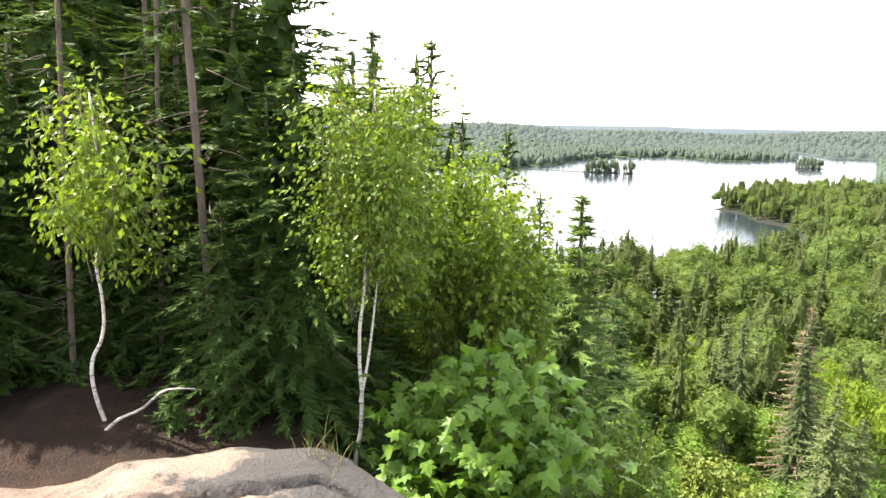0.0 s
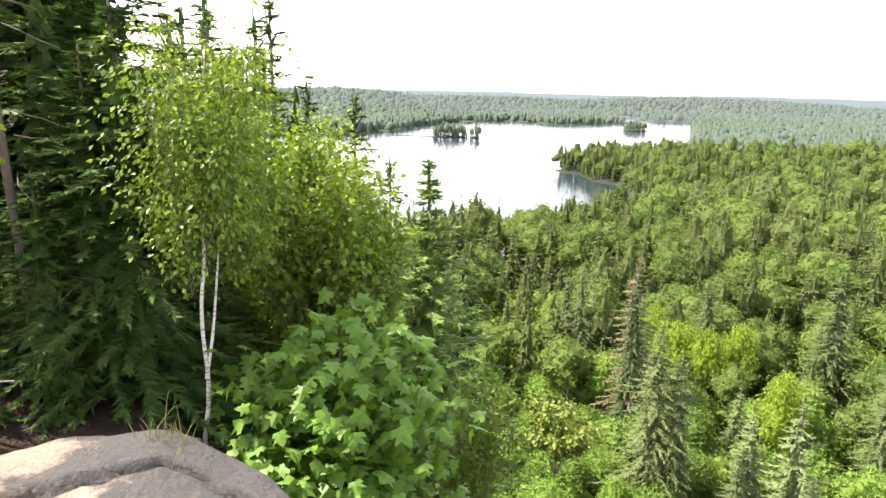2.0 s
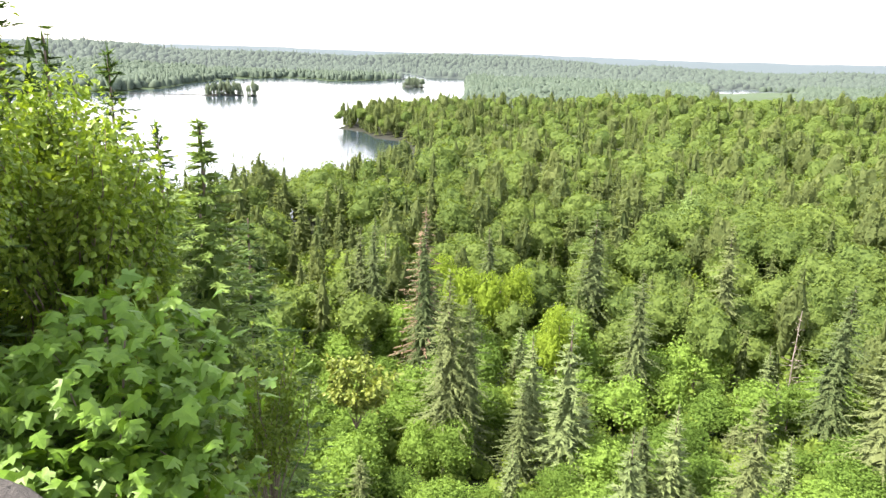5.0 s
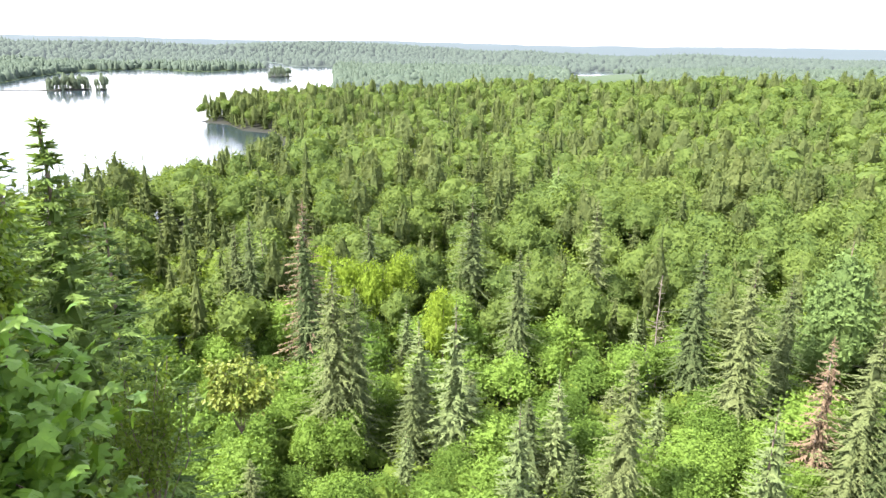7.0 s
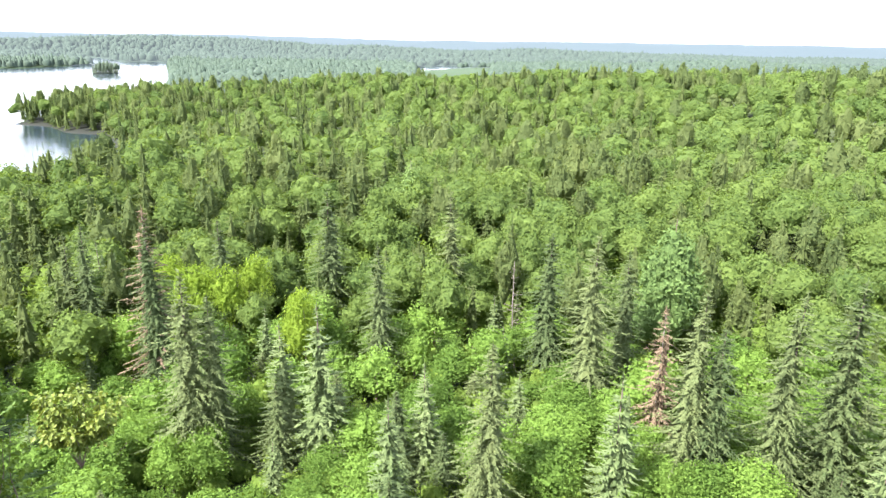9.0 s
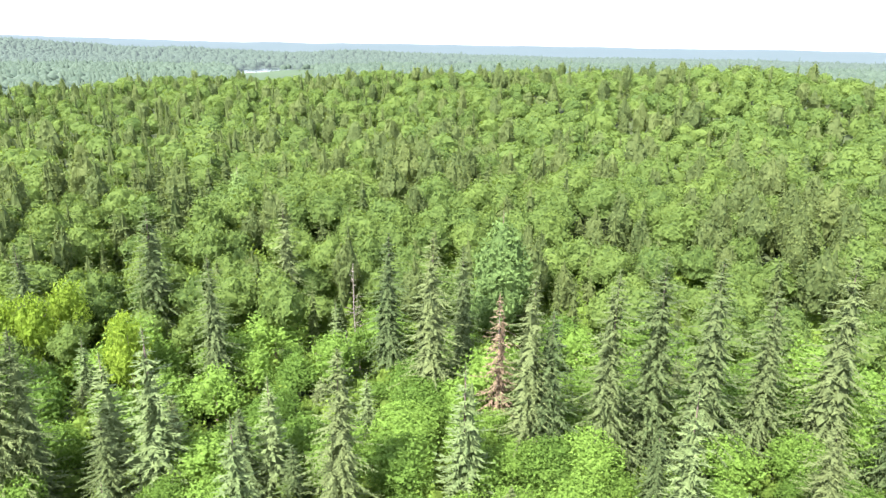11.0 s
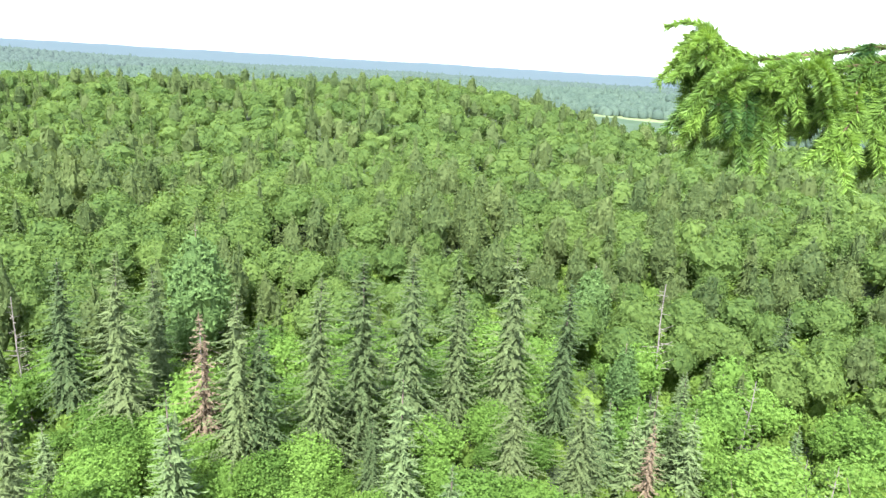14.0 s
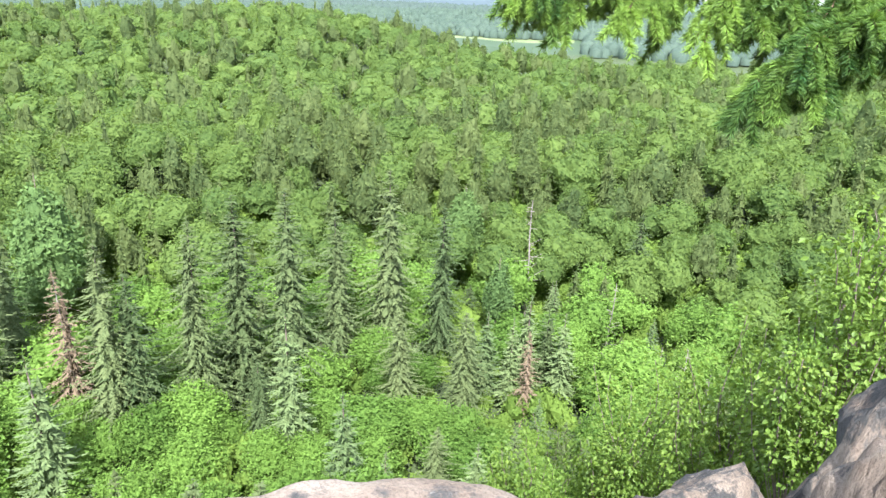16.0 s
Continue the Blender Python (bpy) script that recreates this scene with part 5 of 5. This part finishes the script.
shrub(82, at(-130.5, -32.5, 7.0), (1.0, 0.9, 1.1), 48, 240, 0.052, M_BUSH_LEAF, "dense sunlit green shrub beside the boulders")
shrub(83, at(-138, -28.5, 6.2), (0.75, 0.75, 0.95), 40, 220, 0.05, M_BUSH_LEAF, "green shrub against the large boulder")
shrub(84, at(-145, -17, 5.5), (0.6, 0.6, 0.75), 34, 130, 0.05, M_BUSH_LEAF, "tall shrub with large yellow-green leaves behind the boulders")
shrub(86, at(-143, -25.5, 5.2), (0.55, 0.5, 0.65), 34, 170, 0.046, M_BUSH_LEAF, "leafy shrub growing up between the boulders")
shrub(85, at(-115, -43.5, 7.0), (0.9, 0.9, 0.6), 36, 200, 0.052, M_BUSH_LEAF, "low leafy shrub under the ledge")


# ---- the maple sapling: lobed leaves one by one ----
def maple_leaf_mesh(name, fold):
    """A five-lobed leaf, 1 long, folded a little along its ribs."""
    tip = [(0, 0), (0.34, -0.10), (0.50, 0.14), (0.30, 0.22), (0.58, 0.52), (0.24, 0.52), (0.20, 0.70), (0, 1.0), (-0.20, 0.70), (-0.24, 0.52), (-0.58, 0.52), (-0.30, 0.22), (-0.50, 0.14), (-0.34, -0.10)]
    v = [(x, y, -fold * (abs(x) * 0.9 + 0.5 * max(0, y - 0.5) ** 1.5)) for x, y in tip] + [(0, 0.34, 0.03)]
    f = [(14, i, (i + 1) % 14) for i in range(14)]
    return Geo().add(v, f)


MAPLE = [maple_leaf_mesh("leaf", 0.18), maple_leaf_mesh("leaf", 0.34), maple_leaf_mesh("leaf", 0.5)]


def maple():
    g = np.random.default_rng(91)
    ob = new("maple_sapling")
    stem, inner = Geo(), Geo()
    root = at(-3.0, -44, 4.3)
    ends, starts = [], []
    outline = ((-4.5, -19, 4.3), (0, -22, 4.1), (-9, -20.5, 4.3), (3.5, -25, 4.0), (-12.0, -23.5, 4.2), (-6, -22, 3.7), (-1.5, -26, 3.6), (-10, -27, 3.8), (3.0, -29.5, 3.7), (-5, -28, 3.5), (-13, -28, 4.0), (0.5, -32, 3.5), (-8.5, -32, 3.6), (-4, -34, 3.4), (-12, -33, 3.8), (-2, -21, 4.5), (-7, -25, 4.4), (2, -24, 4.4), (-11, -38, 3.8), (-3, -39, 3.5))
    for az, el, r in outline:
        b = at(az, el, r)
        a = root + (at(-4, -27, 4.3) - root) * g.uniform(0.3, 0.95)
        part("branch", tube(Geo(), wander(g, a, b, 5, 0.02), np.linspace(0.012, 0.004, 5), 5), M_BARK, ob)
        starts.append(a)
        ends.append(b)
    bent_stem(stem, [root, at(-3.6, -36, 4.35), at(-4, -27, 4.3), at(-4.4, -20, 4.3)], 0.03, 0.01)
    part("trunk", stem, M_BARK, ob)
    meshes = [m.mesh("leaf", M_MAPLE_LEAF) for m in MAPLE]
    for i in range(300):
        k = g.integers(len(ends))
        p = ends[k] + rand_dirs(g, 1)[0] * g.uniform(0.05, 0.36) * np.array([1, 1, 0.7])
        out = p - at(-4, -30, 4.5)
        yaw = math.atan2(out[1], out[0]) + g.normal(0, 0.7) - math.pi / 2
        s = g.uniform(0.085, 0.14)
        o = new("leaf", meshes[i % 3])
        o.parent = ob
        o.matrix_basis = pose(*p, g.normal(-28, 18), g.normal(0, 16), math.degrees(yaw)) @ Matrix.Diagonal((s, s, s, 1))
    for i in range(1500):
        k = g.integers(len(ends))
        p = ends[k] + (starts[k] - ends[k]) * g.uniform(0, 0.5) + rand_dirs(g, 1)[0] * g.uniform(0.0, 0.45)
        m = np.array((pose(0, 0, 0, g.normal(-30, 25), g.normal(0, 25), g.uniform(0, 360))).to_3x3()) * g.uniform(0.085, 0.135)
        src = MAPLE[i % 3]
        inner.add(src.v[0] @ m.T + p, src.f[0], 0, g.random())
    deep = part("inner_leaves", inner, M_MAPLE_LEAF, ob)
    deep["kind"] = "stuff"
    return tagged(ob, "leafy green maple sapling with large lobed leaves below the ledge", "maple")


maple()


# ---- spruce bough that hangs into view beside the ledge ----
def needle_twig(g, pts, r, length, per, tint):
    """A shoot with needles all round that point forward, thickest to the sides and above."""
    pts = np.asarray(pts)
    tube(g, pts, np.linspace(r, r * 0.6, len(pts)), 5, 0)
    seg = np.linalg.norm(np.diff(pts, axis=0), axis=1)
    n = int(per * seg.sum())
    u = np.sort(rng.uniform(0.0, 1, n)) * (len(pts) - 1)
    k = np.clip(u.astype(int), 0, len(pts) - 2)
    p = pts[k] + (pts[k + 1] - pts[k]) * (u - k)[:, None]
    d = unit(pts[k + 1] - pts[k])
    ref = unit(np.cross(d, [[0.1, 0.2, 1.0]]))
    up = np.cross(ref, d)
    w = rng.uniform(-1.2, math.pi + 1.2, n)
    out = ref * np.cos(w)[:, None] + up * np.sin(w)[:, None]
    way = d * rng.uniform(0.6, 1.1, n)[:, None] + out
    ln = length * rng.uniform(0.75, 1.15, n)
    cards(g, p, way, np.cross(way, rand_dirs(rng, n)), ln, 0.0018, 1, bend=0.06, three=True, tint=np.clip(tint + rng.normal(0, 0.08), 0, 1))


def spray(g, a, b, droop, shoots, tint):
    """A side branch from a to b with shoots on both sides, hanging at their ends."""
    spine = wander(rng, a, b, 7, 0.004)
    spine[:, 2] += -droop * np.linspace(0, 1, 7) ** 2 + droop
    spine[:, 2] -= droop * np.linspace(1, 0, 7)
    needle_twig(g, spine, 0.0020, 0.016, 6200, tint)
    along = unit(b - a)
    flat = unit(np.cross(along, [0, 0, 1.0]))
    for i in range(shoots):
        u = (i + 1) / (shoots + 0.5)
        q = spine[min(6, int(u * 6))]
        s = 1 if i % 2 else -1
        reach = (0.070 - 0.025 * u) * rng.uniform(0.7, 1.3)
        end = q + unit(along * 0.8 + flat * s * 0.75 + np.array([0, 0, -0.7]) + rng.normal(0, 0.15, 3)) * reach
        mid_pt = (q + end) / 2 + np.array([0, 0, 0.006])
        needle_twig(g, np.array([q, mid_pt, end]), 0.0014, 0.0155, 6800, tint + 0.35 * rng.random())


def hanging_bough():
    ob = new("spruce")
    base = by_head(-165, -38, 1.9)
    trunk = Geo()
    bent_stem(trunk, [base - np.array([0, 0, 0.3]), base + np.array([0, 0, 1.5]), base + np.array([0.05, 0, 3.5]), base + np.array([0, 0.1, 6.5])], 0.10, 0.04, 10)
    part("trunk", trunk, M_BARK, ob, "", True)
    # limbs: from the trunk to their tips, and how the sprays hang from them
    # last number is needle tone: sun painted into left limbs, shade into right
    limbs = (([(-160, 12, 1.75), (-140, 7.5, 1.25), (-126, 4.6, 1.1), (-114.6, 2.9, 1.05)], 34, 0.17, 0.5),
             ([(-134, 6.5, 1.18), (-124, 5.2, 1.12), (-117, 4.2, 1.14), (-113.6, 6.0, 1.12)], 12, 0.11, 0.6),
             ([(-160, 10, 1.7), (-148, 4.5, 1.2), (-141, 0.5, 1.02), (-134.5, -4.5, 0.97)], 24, 0.14, 0.15),
             ([(-160, 8, 1.75), (-147, 5, 1.3), (-139, 3, 1.15), (-132, 1.5, 1.1)], 18, 0.17, 0.12))
    for pts, count, drop, tint in limbs:
        wood, needles = Geo(), Geo()
        line = bent_stem(wood, [by_head(*q) for q in pts], 0.0042, 0.0025, 6, 8)
        needle_twig(needles, line[int(len(line) * 0.1):], 0.003, 0.017, 5600, tint)
        for i in range(count):
            k = int(len(line) * (0.32 + 0.66 * (i + 0.5) / count))
            q = line[min(k, len(line) - 1)]
            along = unit(line[min(k + 1, len(line) - 1)] - line[k - 1])
            flat = unit(np.cross(along, [0, 0, 1.0]))
            s = 1 if i % 2 else -1
            hang = rng.uniform(0.0, 1.0) if i % 3 == 0 else rng.uniform(0.7, 1.1)
            reach = drop * (0.3 + 0.7 * hang) * rng.uniform(0.5, 1.2) * (1.15 - 0.85 * (i / count) ** 2)
            end = q + unit(along * 0.4 + flat * s * rng.uniform(0.1, 0.6) + np.array([0, 0, 0.15 - hang])) * reach
            # wide spread of tone, so sprays look sunlit or shaded by colour
            spray(needles, q, end, 0.0, 7, tint + rng.normal(0, 0.34))
        spray(needles, line[-6], line[-1], 0.0, 6, tint + 0.1)
        bough = part("bough", wood, M_TWIG, ob, "", True)
        part("needles", needles, [M_TWIG, M_TWIG_NEEDLE], bough, "fresh light green needles with sun and shade in their tone")["kind"] = "stuff"
    return tagged(ob, "spruce with fresh green needles on boughs hanging over the ledge", "spruce")


hanging_bough()


# ---- small plants ----
def tuft(az, el, r, n, tall, seed):
    g = np.random.default_rng(seed)
    b = Geo()
    p = at(az, el, r)
    for i in range(n):
        q = p + np.array([*g.normal(0, 0.045, 2), -0.02])
        lean = g.normal(0, 0.35, 2)
        h = tall * g.uniform(0.4, 1.1)
        line = np.array([q + np.array([lean[0] * h * u * u, lean[1] * h * u * u, h * u]) for u in (0, 0.4, 0.75, 1)])
        tube(b, line, (0.0022, 0.002, 0.0014, 0.0006), 3, cap=False)
    return tagged(new("grass_tuft", b.mesh("grass_tuft", M_GRASS)), "tuft of dry grass growing from a crack in the rock", "grass", kind="stuff")


tuft(10.4, -28.9, 2.62, 26, 0.13, 3)
tuft(11.2, -28.0, 2.66, 12, 0.20, 4)
K_LOW = near_kit(79, 4.0, 1.45, "low spruce with green boughs down to the ground", levels=42, per=10, cuts=60, blade=0.085, bare=0.0)
for az, r, s in ((17.2, 5.3, 0.75), (15.2, 4.85, 0.8), (12.4, 4.8, 0.9), (10.4, 5.1, 0.9), (13.5, 5.8, 1.25), (9, 6.2, 1.1), (28.5, 5.8, 0.8), (17, 6.2, 1.1), (25.5, 5.9, 0.9), (21.5, 5.6, 0.8), (33, 5.9, 0.9), (36, 5.6, 0.8), (31, 6.4, 1.1), (18.6, 4.65, 0.55)):
    x, y = spot(az, r)
    stand(K_LOW, x, y, (s, s), rng.uniform(0, 360), 0.15)
K_SEED = near_kit(77, 1.0, 0.55, "small spruce seedling on the forest floor", levels=16, per=6, cuts=7, blade=0.11, bare=0.05)
for az, r, s in ((23.5, 4.35, 0.3), (31, 5.4, 0.6), (25.5, 5.0, 0.5)):
    x, y = spot(az, r)
    stand(K_SEED, x, y, (s, s), rng.uniform(0, 360), 0.03)
